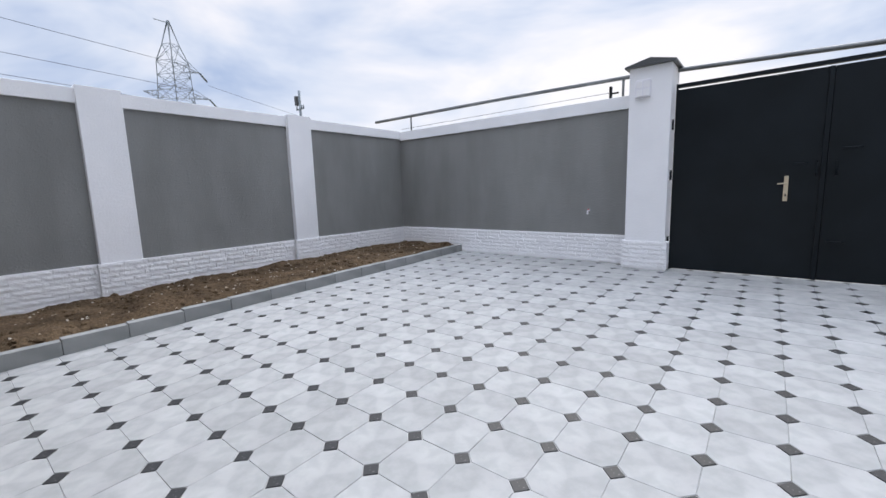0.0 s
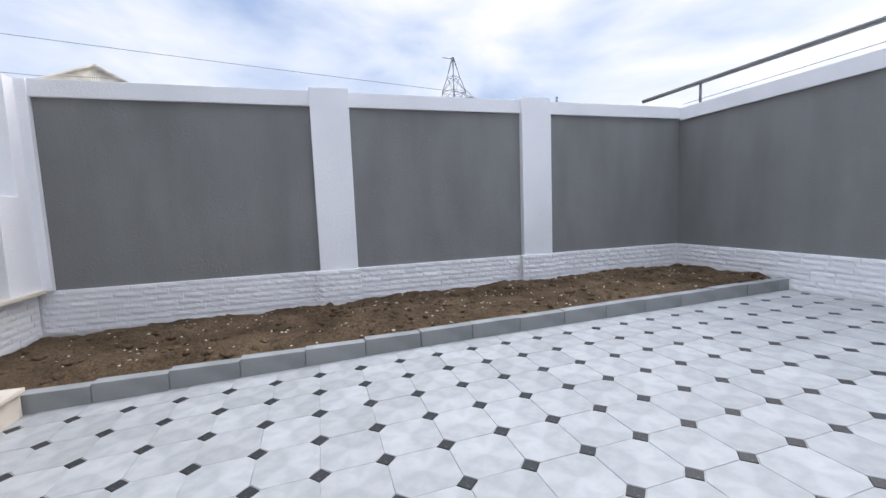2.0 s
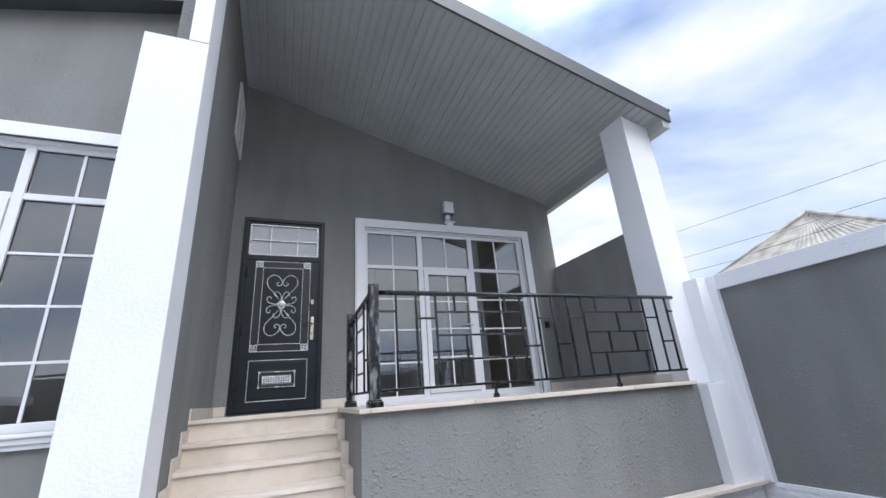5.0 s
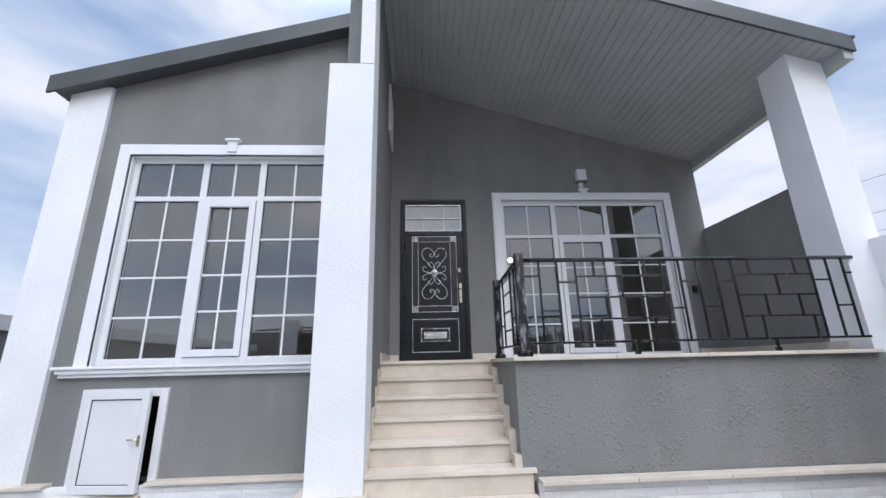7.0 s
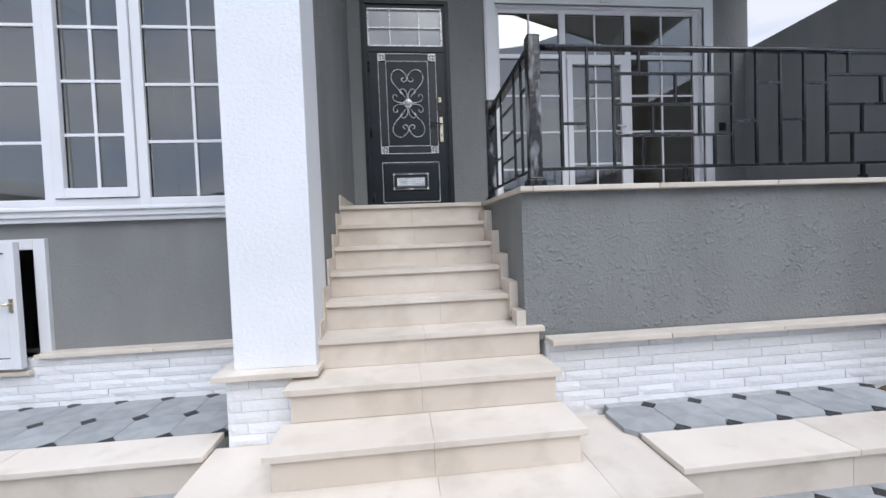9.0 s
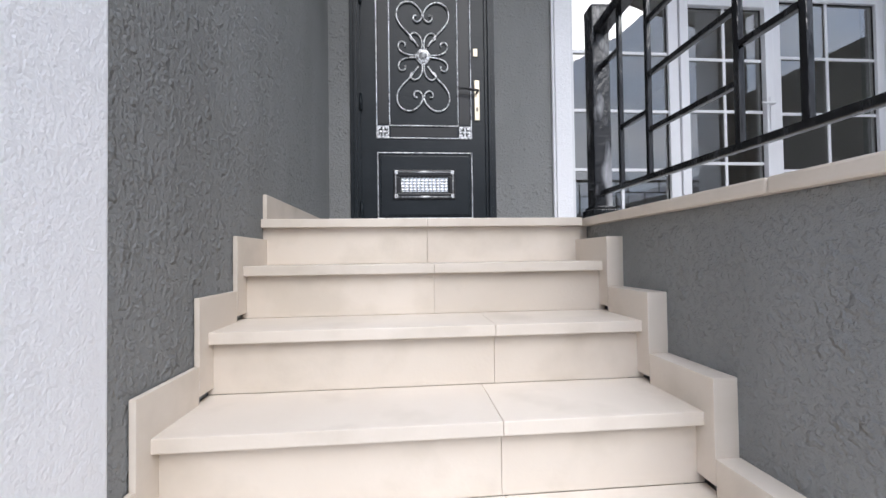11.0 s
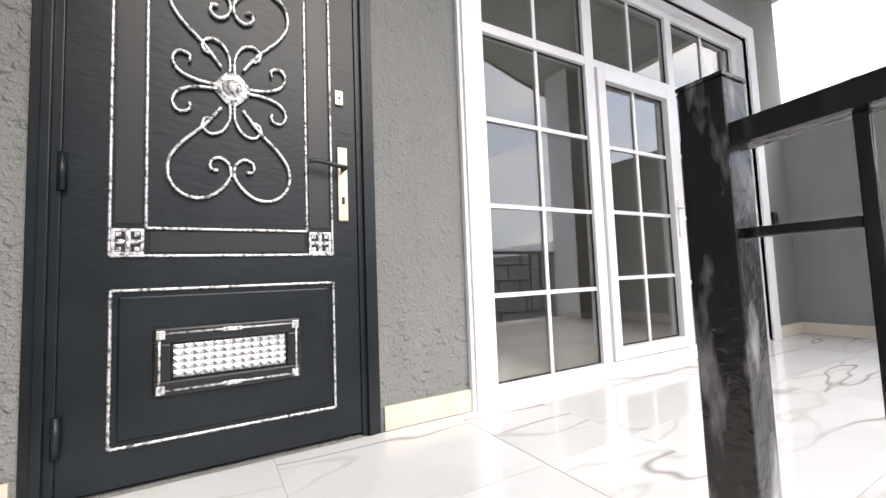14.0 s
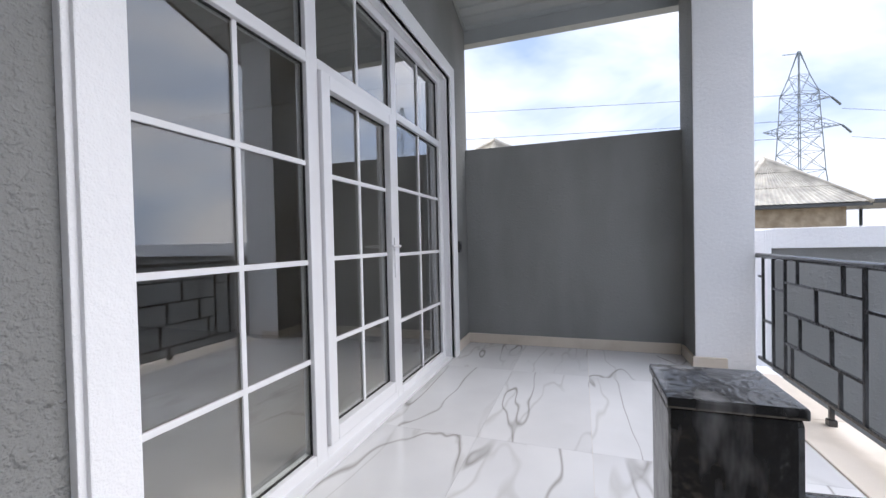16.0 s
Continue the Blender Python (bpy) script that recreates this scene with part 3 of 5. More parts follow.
def build_stairs():
    stairs = tagged(thing("staircase", "cream limestone staircase of nine steps up to the porch", "stairs"), kind="structure")
    rnd = random.Random(11)
    core = []
    for k in range(9):
        xa, xb = STEP_X[k]
        back = DOOR_Y if k == 8 else (NOSE[k + 1] - 0.03)
        base = 0.0
        core.append((xa + 0.04, xb - 0.04, -2.0 if k < 8 else -1.95, NOSE[k] - 0.05, base + (0.02 if k else -0.05), STEP_Z[k] - 0.036))
    part("core", boxes(core), STONE_JOINT, stairs)
    for k in range(9):
        xa, xb = STEP_X[k]
        zt = STEP_Z[k]
        rise = zt - (STEP_Z[k - 1] if k else -0.05)
        split = (-1.06 if 3 < k < 7 else -0.93) + rnd.uniform(-0.05, 0.05)
        back = NOSE[k + 1] - 0.028 if k < 8 else NOSE[k] - 0.421
        if k == 0:
            cuts = [(xa, -1.72), (-1.719, split), (split + 0.0006, xb)]
        else:
            cuts = [(xa, split), (split + 0.0006, xb)]
        for a, b in cuts:
            deep = back
            part("tread", box(bmesh.new(), a, b, (-0.56 if k == 0 else deep), NOSE[k], zt - 0.034, zt, 0.003), LIMESTONE, stairs)
            lip = 0.03 if k < 4 else 0.0
            ra = a + lip if abs(a - xa) < 1e-6 else a
            rb = b - lip if abs(b - xb) < 1e-6 else b
            part("riser", box(bmesh.new(), ra, rb, NOSE[k] - 0.05, NOSE[k] - 0.028, zt - rise - (0.0 if k else 0.02), zt - 0.034, 0.002), LIMESTONE, stairs)
    for side, xs in ((-1, -1.54), (1, -0.287)):
        for k in range(4, 8):
            z0, z1 = STEP_Z[k] - RISE * 0.9, STEP_Z[k] + (0.1 if side > 0 else 0.088)
            ya, yb = NOSE[k + 1] + ((0.05 if side > 0 else 0.034) if k < 7 else -0.03), NOSE[k] + (0.05 if side > 0 else 0.034)
            bm = boxes([(xs, xs + 0.014, ya, yb - 0.0015, z0, z1)], 0.002) if side > 0 else boxes([(xs - 0.062, xs, ya, yb - 0.0015, z0, z1)], 0.002)
            part("skirting_slab", bm, LIMESTONE, stairs)
        k = 3
        ya, yb = NOSE[4] + 0.07, NOSE[3] - 0.04
        part("skirting_slab", boxes([(xs, xs + 0.014, ya, yb, STEP_Z[3], STEP_Z[3] + 0.1)] if side > 0 else [(xs - 0.062, xs, ya, yb, STEP_Z[3], STEP_Z[3] + 0.1)], 0.002), LIMESTONE, stairs)
    # wall skirting along the landing
    part("skirting_slab", boxes([(SIDE_X - 0.016, SIDE_X, DOOR_Y + 0.016, NOSE[8] - 0.03, FLOOR, FLOOR + 0.1), (SIDE_X - 0.017, SIDE_X, NOSE[8] - 0.1, NOSE[8] - 0.031, FLOOR - 0.1, FLOOR)], 0.002), LIMESTONE, stairs)
    return stairs


build_stairs()


def build_walkway():
    way = structure("walkway", boxes([(-4.0, -2.1, PORCH_Y, 0.06, -0.1, WALK - 0.012), (0.31, EAST_X, WING_Y, -0.47, -0.1, WALK - 0.012)]), PAVER_JOINT, "raised strip of paving along the house", "walkway")
    x = -2.093
    while x > -3.9:
        w = min(0.95, x + 4.0)
        part("edge_slab", box(bmesh.new(), x - w + 0.002, x, -0.23, 0.115, WALK - 0.035, WALK, 0.006), LIMESTONE, way)
        part("edge_face", box(bmesh.new(), x - w + 0.002, x, 0.06, 0.08, -0.08, WALK - 0.035, 0.002), LIMESTONE, way)
        x -= w
    x = 0.309
    while x < EAST_X - 0.1:
        w = min(1.1, EAST_X - x)
        part("edge_slab", box(bmesh.new(), x, x + w - 0.002, -0.69, -0.41, WALK - 0.035, WALK, 0.006), LIMESTONE, way)
        part("edge_face", box(bmesh.new(), x, x + w - 0.002, -0.47, -0.45, -0.08, WALK - 0.035, 0.002), LIMESTONE, way)
        x += w
    return way


WALKWAY = build_walkway()


# ---- house ----
def wall_y(name, face, thick, x0, x1, z0, top, holes, material, label):
    """A wall facing +y with rectangular holes; top(x) gives the slanted upper edge."""
    xs = sorted({x0, x1, *[h[0] for h in holes], *[h[1] for h in holes]})
    zs = sorted({z0, *[h[2] for h in holes], *[h[3] for h in holes]})
    zs = [z for z in zs if z >= z0]
    bms = []
    for a, b in zip(xs, xs[1:]):
        col = [h for h in holes if h[0] < (a + b) / 2 < h[1]]
        z = z0
        for h in sorted(col, key=lambda i: i[2]):
            if h[2] > z:
                bms.append(prism([(a, z), (b, z), (b, h[2]), (a, h[2])], face - thick, face))
            z = h[3]
        bms.append(prism([(a, z), (b, z), (b, top(b)), (a, top(a))], face - thick, face))
    bm = fuse(bms)
    bmesh.ops.remove_doubles(bm, verts=bm.verts[:], dist=0.0005)
    return structure(name, bm, material, label, "wall")


WIN = (-4.93, -2.10, FLOOR, 4.19)
DOORHOLE = (-1.515, -0.424, FLOOR, 4.212)
wall_d = wall_y("wall_south", DOOR_Y, 0.25, -5.6, SIDE_X, 0.0, lambda x: soffit_z(x) + 0.02, [WIN, DOORHOLE], GREY_WALL, "grey plastered house wall on the porch")
WINGWIN = (0.33, 2.67, 1.615, 4.03)
HATCH = (1.9, 2.56, 0.515, 1.32)
wall_w = wall_y("wall_wing", WING_Y, 0.25, 0.1, 3.3, 0.0, lambda x: 5.9 - 0.3 * x, [WINGWIN, HATCH], GREY_PAINT, "grey plastered house wall with a large window")
part("corner_pilaster", box(bmesh.new(), 3.03, 3.5, WING_Y - 0.4, WING_Y + 0.05, 0.54, 4.95, 0.006), WHITE_PAINT, wall_w, "white painted corner pilaster")
part("plinth_core", boxes([(0.12, 3.5, WING_Y - 0.1, WING_Y + 0.075, 0.0, 0.515)]), JOINT_WHITE, wall_w)
for xa, xb in ((0.14, 1.05), (1.052, 1.86), (2.78, 3.56)):
    part("plinth_cap", box(bmesh.new(), xa, xb, WING_Y - 0.02, WING_Y + 0.135, 0.518, 0.55, 0.005), LIMESTONE, wall_w)
part("plinth_cap", box(bmesh.new(), 1.9, 2.78, WING_Y - 0.02, WING_Y + 0.13, 0.405, 0.435, 0.005), LIMESTONE, wall_w, "stone sill under the hatch")

side = structure("wall_stairs", boxes([(SIDE_X, 0.1, DOOR_Y - 0.25, -1.03, 0.0, 6.45)]), GREY_ROUGH, "rough grey plaster wall beside the stairs", "wall")
pier = structure("corner_pier", boxes([(SIDE_X - 0.003, 0.2, -1.03, -0.605, 0.556, 4.68), (SIDE_X - 0.003, -0.12, -1.03, -0.6, 4.68, 6.45)], 0.006), WHITE_PAINT, "white plastered pier beside the stairs", "pier")
part("base_core", boxes([(SIDE_X, 0.215, -1.0, -0.575, 0.05, 0.52)]), JOINT_WHITE, pier)
part("base_cap", box(bmesh.new(), SIDE_X - 0.03, 0.29, -1.0, -0.5, 0.521, 0.556, 0.005), LIMESTONE, pier, "cream stone cap")

# same grey as the house, its paler tone stands in for light
far = structure("wall_party", boxes([(FENCE_X - 0.1, -5.55, -3.24, -1.2, 0.5, 3.655)], 0.004), GREY_LIT, "grey plaster side wall of the porch", "wall")
structure("wall_house_back", boxes([(-5.6, 3.4, -9.0, -8.8, 0.0, 5.0), (-5.6, -5.4, -8.8, DOOR_Y - 0.25, 0.0, 4.9), (3.2, 3.4, -8.8, WING_Y - 0.25, 0.0, 4.9)]), GREY_PAINT, "plain outer walls of the house", "wall")

# skirting on the porch
sk = structure("baseboard", boxes([(-2.06, -1.53, DOOR_Y, DOOR_Y + 0.016, FLOOR, FLOOR + 0.1), (-0.41, SIDE_X - 0.017, DOOR_Y, DOOR_Y + 0.016, FLOOR, FLOOR + 0.1), (-5.532, -5.1, DOOR_Y, DOOR_Y + 0.016, FLOOR, FLOOR + 0.1), (-5.55, -5.534, DOOR_Y, -1.23, FLOOR, FLOOR + 0.1)], 0.003), LIMESTONE, "cream stone skirting along the porch walls", "skirting")


def build_roof():
    # ribbed soffit over the porch, strips run from the wall to the front edge
    prof, x = [], -0.27
    while x > -5.66:
        for dx, dz in ((0, 0), (-0.075, 0), (-0.085, 0.012), (-0.1, 0.012)):
            xx = max(x + dx, -5.68)
            prof.append((xx, soffit_z(xx) + dz))
        x -= 0.11
    outline = prof + [(-5.68, soffit_z(-5.68) + 0.06), (-0.27, soffit_z(-0.27) + 0.06)]
    bm = bmesh.new()
    lo = [bm.verts.new((a, DOOR_Y, b)) for a, b in prof]
    hi = [bm.verts.new((a, -0.53, b)) for a, b in prof]
    for i in range(len(prof) - 1):
        bm.faces.new((lo[i], lo[i + 1], hi[i + 1], hi[i]))
    structure("ceiling_porch", bm, SOFFIT, "grey ribbed metal soffit under the porch roof", "ceiling")
    roof = structure("roof", prism([(-5.72, soffit_z(-5.72) + 0.05), (-0.05, soffit_z(-0.05) + 0.05), (-0.05, soffit_z(-0.05) + 0.16), (-5.72, soffit_z(-5.72) + 0.16)], -9.2, -0.52), FASCIA, "low pitched dark metal roof", "roof")
    part("fascia", prism([(-5.74, soffit_z(-5.74) - 0.02), (-0.05, soffit_z(-0.05) - 0.02), (-0.05, soffit_z(-0.05) + 0.19), (-5.74, soffit_z(-5.74) + 0.19)], -0.53, -0.50), FASCIA, roof, "grey metal verge board")
    part("eave_beam", boxes([(-5.72, -5.6, -3.5, -0.53, soffit_z(-5.66) - 0.13, soffit_z(-5.66) + 0.02)], 0.004), SOFFIT, roof, "boxed grey metal eave")
    part("gutter_edge", tube([(-5.75, -9.2, soffit_z(-5.75) + 0.17), (-5.75, -0.49, soffit_z(-5.75) + 0.17)], 0.02), FASCIA, roof)
    part("wing_roof", prism([(3.6, 4.80), (-0.06, 5.9), (-0.06, 6.06), (3.6, 4.96)], -9.2, WING_Y + 0.17), FASCIA, roof)
    part("wing_fascia", prism([(3.66, 4.76), (-0.06, 5.87), (-0.06, 6.09), (3.66, 4.99)], WING_Y + 0.17, WING_Y + 0.2), FASCIA, roof, "dark grey metal verge board")
    part("wall_trim", tube([(-0.3, DOOR_Y + 0.012, soffit_z(-0.3) - 0.01), (-5.6, DOOR_Y + 0.012, soffit_z(-5.6) - 0.01)], 0.014, 6), SOFFIT, roof)


build_roof()


def build_room(name, x0, x1, y0, y1, z0, z1):
    t = 0.1
    structure(name, boxes([(x0, x1, y0 - t, y0, z0, z1), (x0 - t, x0, y0, y1, z0, z1), (x1, x1 + t, y0, y1, z0, z1)]), ROOM, "plain painted room walls behind the glass", "wall")
    structure(name.replace("wall", "floor"), boxes([(x0 - t, x1 + t, y0 - t, y1, z0 - 0.1, z0)]), ROOM_FLOOR, "plain tiled room floor", "floor")
    structure(name.replace("wall", "ceiling"), boxes([(x0 - t, x1 + t, y0 - t, y1, z1, z1 + 0.1)]), ROOM, "plain room ceiling", "ceiling")


build_room("wall_room_porch", -5.3, -1.75, -8.0, DOOR_Y - 0.25, FLOOR, 4.35)
build_room("wall_room_wing", 0.2, 3.15, -6.0, WING_Y - 0.25, FLOOR - 0.05, 4.3)
build_room("wall_hatch_cellar", 1.7, 3.1, -3.0, WING_Y - 0.25, 0.3, 1.44)


# ---- windows ----
def glass_pane(parent, x0, x1, y, z0, z1):
    ob = part("pane", boxes([(x0, x1, y - 0.004, y + 0.004, z0, z1)]), GLASS, parent)
    ob.visible_shadow = False
    part("gasket", boxes([(x0, x1, y + 0.0045, y + 0.0115, z0, z0 + 0.008), (x0, x1, y + 0.0045, y + 0.0115, z1 - 0.008, z1), (x0, x0 + 0.008, y + 0.0045, y + 0.0115, z0 + 0.008, z1 - 0.008), (x1 - 0.008, x1, y + 0.0045, y + 0.0115, z0 + 0.008, z1 - 0.008)]), GASKET, parent)


def muntins(parent, x0, x1, y, zs, xs, z0, z1):
    for x in xs:
        part("muntin", box(bmesh.new(), x - 0.012, x + 0.012, y + 0.005, y + 0.016, z0, z1, 0.003), PVC, parent)
    for z in zs:
        part("muntin", box(bmesh.new(), x0, x1, y + 0.0055, y + 0.0175, z - 0.012, z + 0.012, 0.003), PVC, parent)


def moulding(x0, x1, z0, z1, y, width, bottom=True):
    """Stepped plaster frame round an opening."""
    items = []
    for inset, depth in ((0.0, 0.03), (0.018, 0.045), (width * 0.55, 0.032), (width * 0.8, 0.02)):
        w = width - inset
        a, b, c, d = x0 - w, x1 + w, z0, z1 + w
        hi = depth
        items.append((a, a + (w - 0.0), y, y + hi, c, d))
        items.append((b - w, b, y, y + hi, c, d))
        items.append((x0, x1, y, y + hi + 0.0005, z1, d))
    return boxes(items, 0.004)


def big_window(name, label, hole, face, xs, transom, bars, door_pane, sill):
    """xs: the pane edges from west to east as pairs; bars: heights of the muntins."""
    x0, x1, z0, z1 = hole
    win = tagged(thing(name, label, "window"), kind="structure")
    yf, yb = face - 0.05, face - 0.12
    posts = [x0] + [v for pair in xs for v in pair] + [x1]
    fr = []
    for a, b in zip(posts[0::2], posts[1::2]):
        fr.append((a, b, yb, yf, z0, z1))
    for a, b in xs:
        fr += [(a, b, yb, yf, z0, z0 + 0.07), (a, b, yb, yf, z1 - 0.07, z1), (a, b, yb, yf, transom[0], transom[1])]
    part("window_frame", boxes(fr, 0.006), PVC, win, "white plastic window frame")
    yg = face - 0.085
    for i, (a, b) in enumerate(xs):
        mid = (a + b) / 2
        glass_pane(win, a, b, yg + 0.0, transom[1], z1 - 0.07)
        muntins(win, a, b, yg, [], [mid], transom[1], z1 - 0.07)
        if i == 1:
            za, zb, m = z0 + 0.075, transom[0] - 0.004, 0.075
            sash = part("sash", boxes([(a + 0.004, a + m, yb, yf + 0.02, za, zb), (b - m, b - 0.004, yb, yf + 0.02, za, zb), (a + m, b - m, yb, yf + 0.02, za, za + m), (a + m, b - m, yb, yf + 0.02, zb - m, zb)], 0.006), PVC, win, "opening sash")
            glass_pane(sash, a + m, b - m, yg, za + m, zb - m)
            h = (zb - za - 2 * m) / 4
            muntins(sash, a + m, b - m, yg, [za + m + h * j for j in (1, 2, 3)], [mid], za + m, zb - m)
            if door_pane:
                hx = a + 0.04
                part("door_handle", fuse([box(bmesh.new(), hx - 0.015, hx + 0.015, yf + 0.0205, yf + 0.03, 2.45, 2.72, 0.003), tube([(hx, yf + 0.03, 2.66), (hx, yf + 0.06, 2.66), (hx + 0.12, yf + 0.065, 2.66)], 0.009)]), PVC, sash, "white lever handle")
        else:
            glass_pane(win, a, b, yg, z0 + 0.07, transom[0])
            muntins(win, a, b, yg, bars, [mid], z0 + 0.07, transom[0])
    part("surround", moulding(x0, x1, z0, z1, face, 0.14), WHITE_PAINT, win, "white moulded plaster surround")
    part("reveal", boxes([(x0 - 0.001, x0 + 0.02, face - 0.05, face + 0.005, z0, z1), (x1 - 0.02, x1 + 0.001, face - 0.05, face + 0.005, z0, z1), (x0 + 0.02, x1 - 0.02, face - 0.05, face + 0.005, z1 - 0.02, z1 + 0.001)]), WHITE_PAINT, win)
    if door_pane:
        part("threshold", boxes([(x0, x1, face - 0.2, face + 0.014, z0 - 0.02, z0 + 0.012)], 0.003), PVC, win, "white threshold")
    cx = (x0 + x1) / 2 if not door_pane else -3.54
    key = [(cx - 0.055, cx + 0.055, face, face + 0.065, z1 + 0.03, z1 + 0.17), (cx - 0.085, cx + 0.085, face, face + 0.085, z1 + 0.17, z1 + 0.2), (cx - 0.04, cx + 0.04, face, face + 0.05, z1 - 0.0, z1 + 0.03)]
    part("keystone", boxes(key, 0.008), WHITE_PAINT, win, "white plaster keystone")
    if sill:
        part("window_sill", boxes([(x0 - 0.3, x1 + 0.3, face - 0.02, face + 0.10, z0 - 0.03, z0), (x0 - 0.27, x1 + 0.27, face - 0.02, face + 0.075, z0 - 0.075, z0 - 0.03), (x0 - 0.25, x1 + 0.25, face - 0.02, face + 0.05, z0 - 0.11, z0 - 0.075)], 0.008), WHITE_PAINT, win, "white moulded sill")
    return win


big_window("window_1", "tall white glazed window with a glazed door in its middle", WIN, DOOR_Y, [(-4.84, -3.95), (-3.87, -3.05), (-2.965, -2.165)], (3.545, 3.60), (3.071, 2.598, 2.122), True, False)
big_window("window_2", "large white three-part window with thin bars", WINGWIN, WING_Y, [(0.42, 1.11), (1.185, 1.78), (1.855, 2.59)], (3.47, 3.53), (2.995, 2.555, 2.115), False, True)


# ---- front door ----
def smooth_line(points, steps=6):
    """A smooth polyline through points."""
    pts = [Vector(p) for p in points]
    out = []
    for i in range(len(pts) - 1):
        p0, p1, p2, p3 = pts[max(i - 1, 0)], pts[i], pts[i + 1], pts[min(i + 2, len(pts) - 1)]
        for k in range(steps):
            t = k / steps
            out.append(0.5 * ((2 * p1) + (p2 - p0) * t + (2 * p0 - 5 * p1 + 4 * p2 - p3) * t * t + (3 * p1 - p0 - 3 * p2 + p3) * t ** 3))
    out.append(pts[-1])
    return out


def rope(points, radius=0.0055):
    """A twisted silvered bar: a tube whose radius swells along it."""
    pts = [Vector(p) for p in points]
    length = sum((b - a).length for a, b in zip(pts, pts[1:]))
    count = max(4, int(length / 0.008))
    out, rad, acc, i = [], [], 0.0, 0
    for k in range(count + 1):
        want = length * k / count
        while i < len(pts) - 2 and acc + (pts[i + 1] - pts[i]).length < want:
            acc += (pts[i + 1] - pts[i]).length
            i += 1
        seg = (pts[i + 1] - pts[i]).length or 1e-6
        out.append(pts[i].lerp(pts[i + 1], min(1.0, (want - acc) / seg)))
        rad.append(radius * (1.12 if k % 2 else 0.78))
    return tube(out, rad, 6)


def rope_rect(x0, x1, z0, z1, y):
    return fuse([rope([(x0, y, z0), (x1, y, z0)]), rope([(x0, y, z1), (x1, y, z1)]), rope([(x0, y, z0), (x0, y, z1)]), rope([(x1, y, z0), (x1, y, z1)])])


def rosette(cx, cz, y, s):
    e, f = s * 0.8, s * 1.02
    bm = boxes([(cx - f, cx + f, y + 0.003, y + 0.009, cz + e, cz + f), (cx - f, cx + f, y + 0.003, y + 0.009, cz - f, cz - e), (cx - f, cx - e, y + 0.003, y + 0.009, cz - e, cz + e), (cx + e, cx + f, y + 0.003, y + 0.009, cz - e, cz + e)], 0.001)
    for dx, dz in ((1, 0), (-1, 0), (0, 1), (0, -1)):
        vs = bmesh.ops.create_icosphere(bm, subdivisions=1, radius=s * 0.36)["verts"]
        for v in vs:
            v.co = Vector((cx + dx * s * 0.45 + v.co.x * (1.5 if dx else 0.6), y + 0.006 + v.co.y * 0.35, cz + dz * s * 0.45 + v.co.z * (1.5 if dz else 0.6)))
    for dx in (-1, 1):
        for dz in (-1, 1):
            box(bm, cx + dx * s * 0.58 - s * 0.16, cx + dx * s * 0.58 + s * 0.16, y + 0.005, y + 0.01, cz + dz * s * 0.58 - s * 0.16, cz + dz * s * 0.58 + s * 0.16)
    return bm


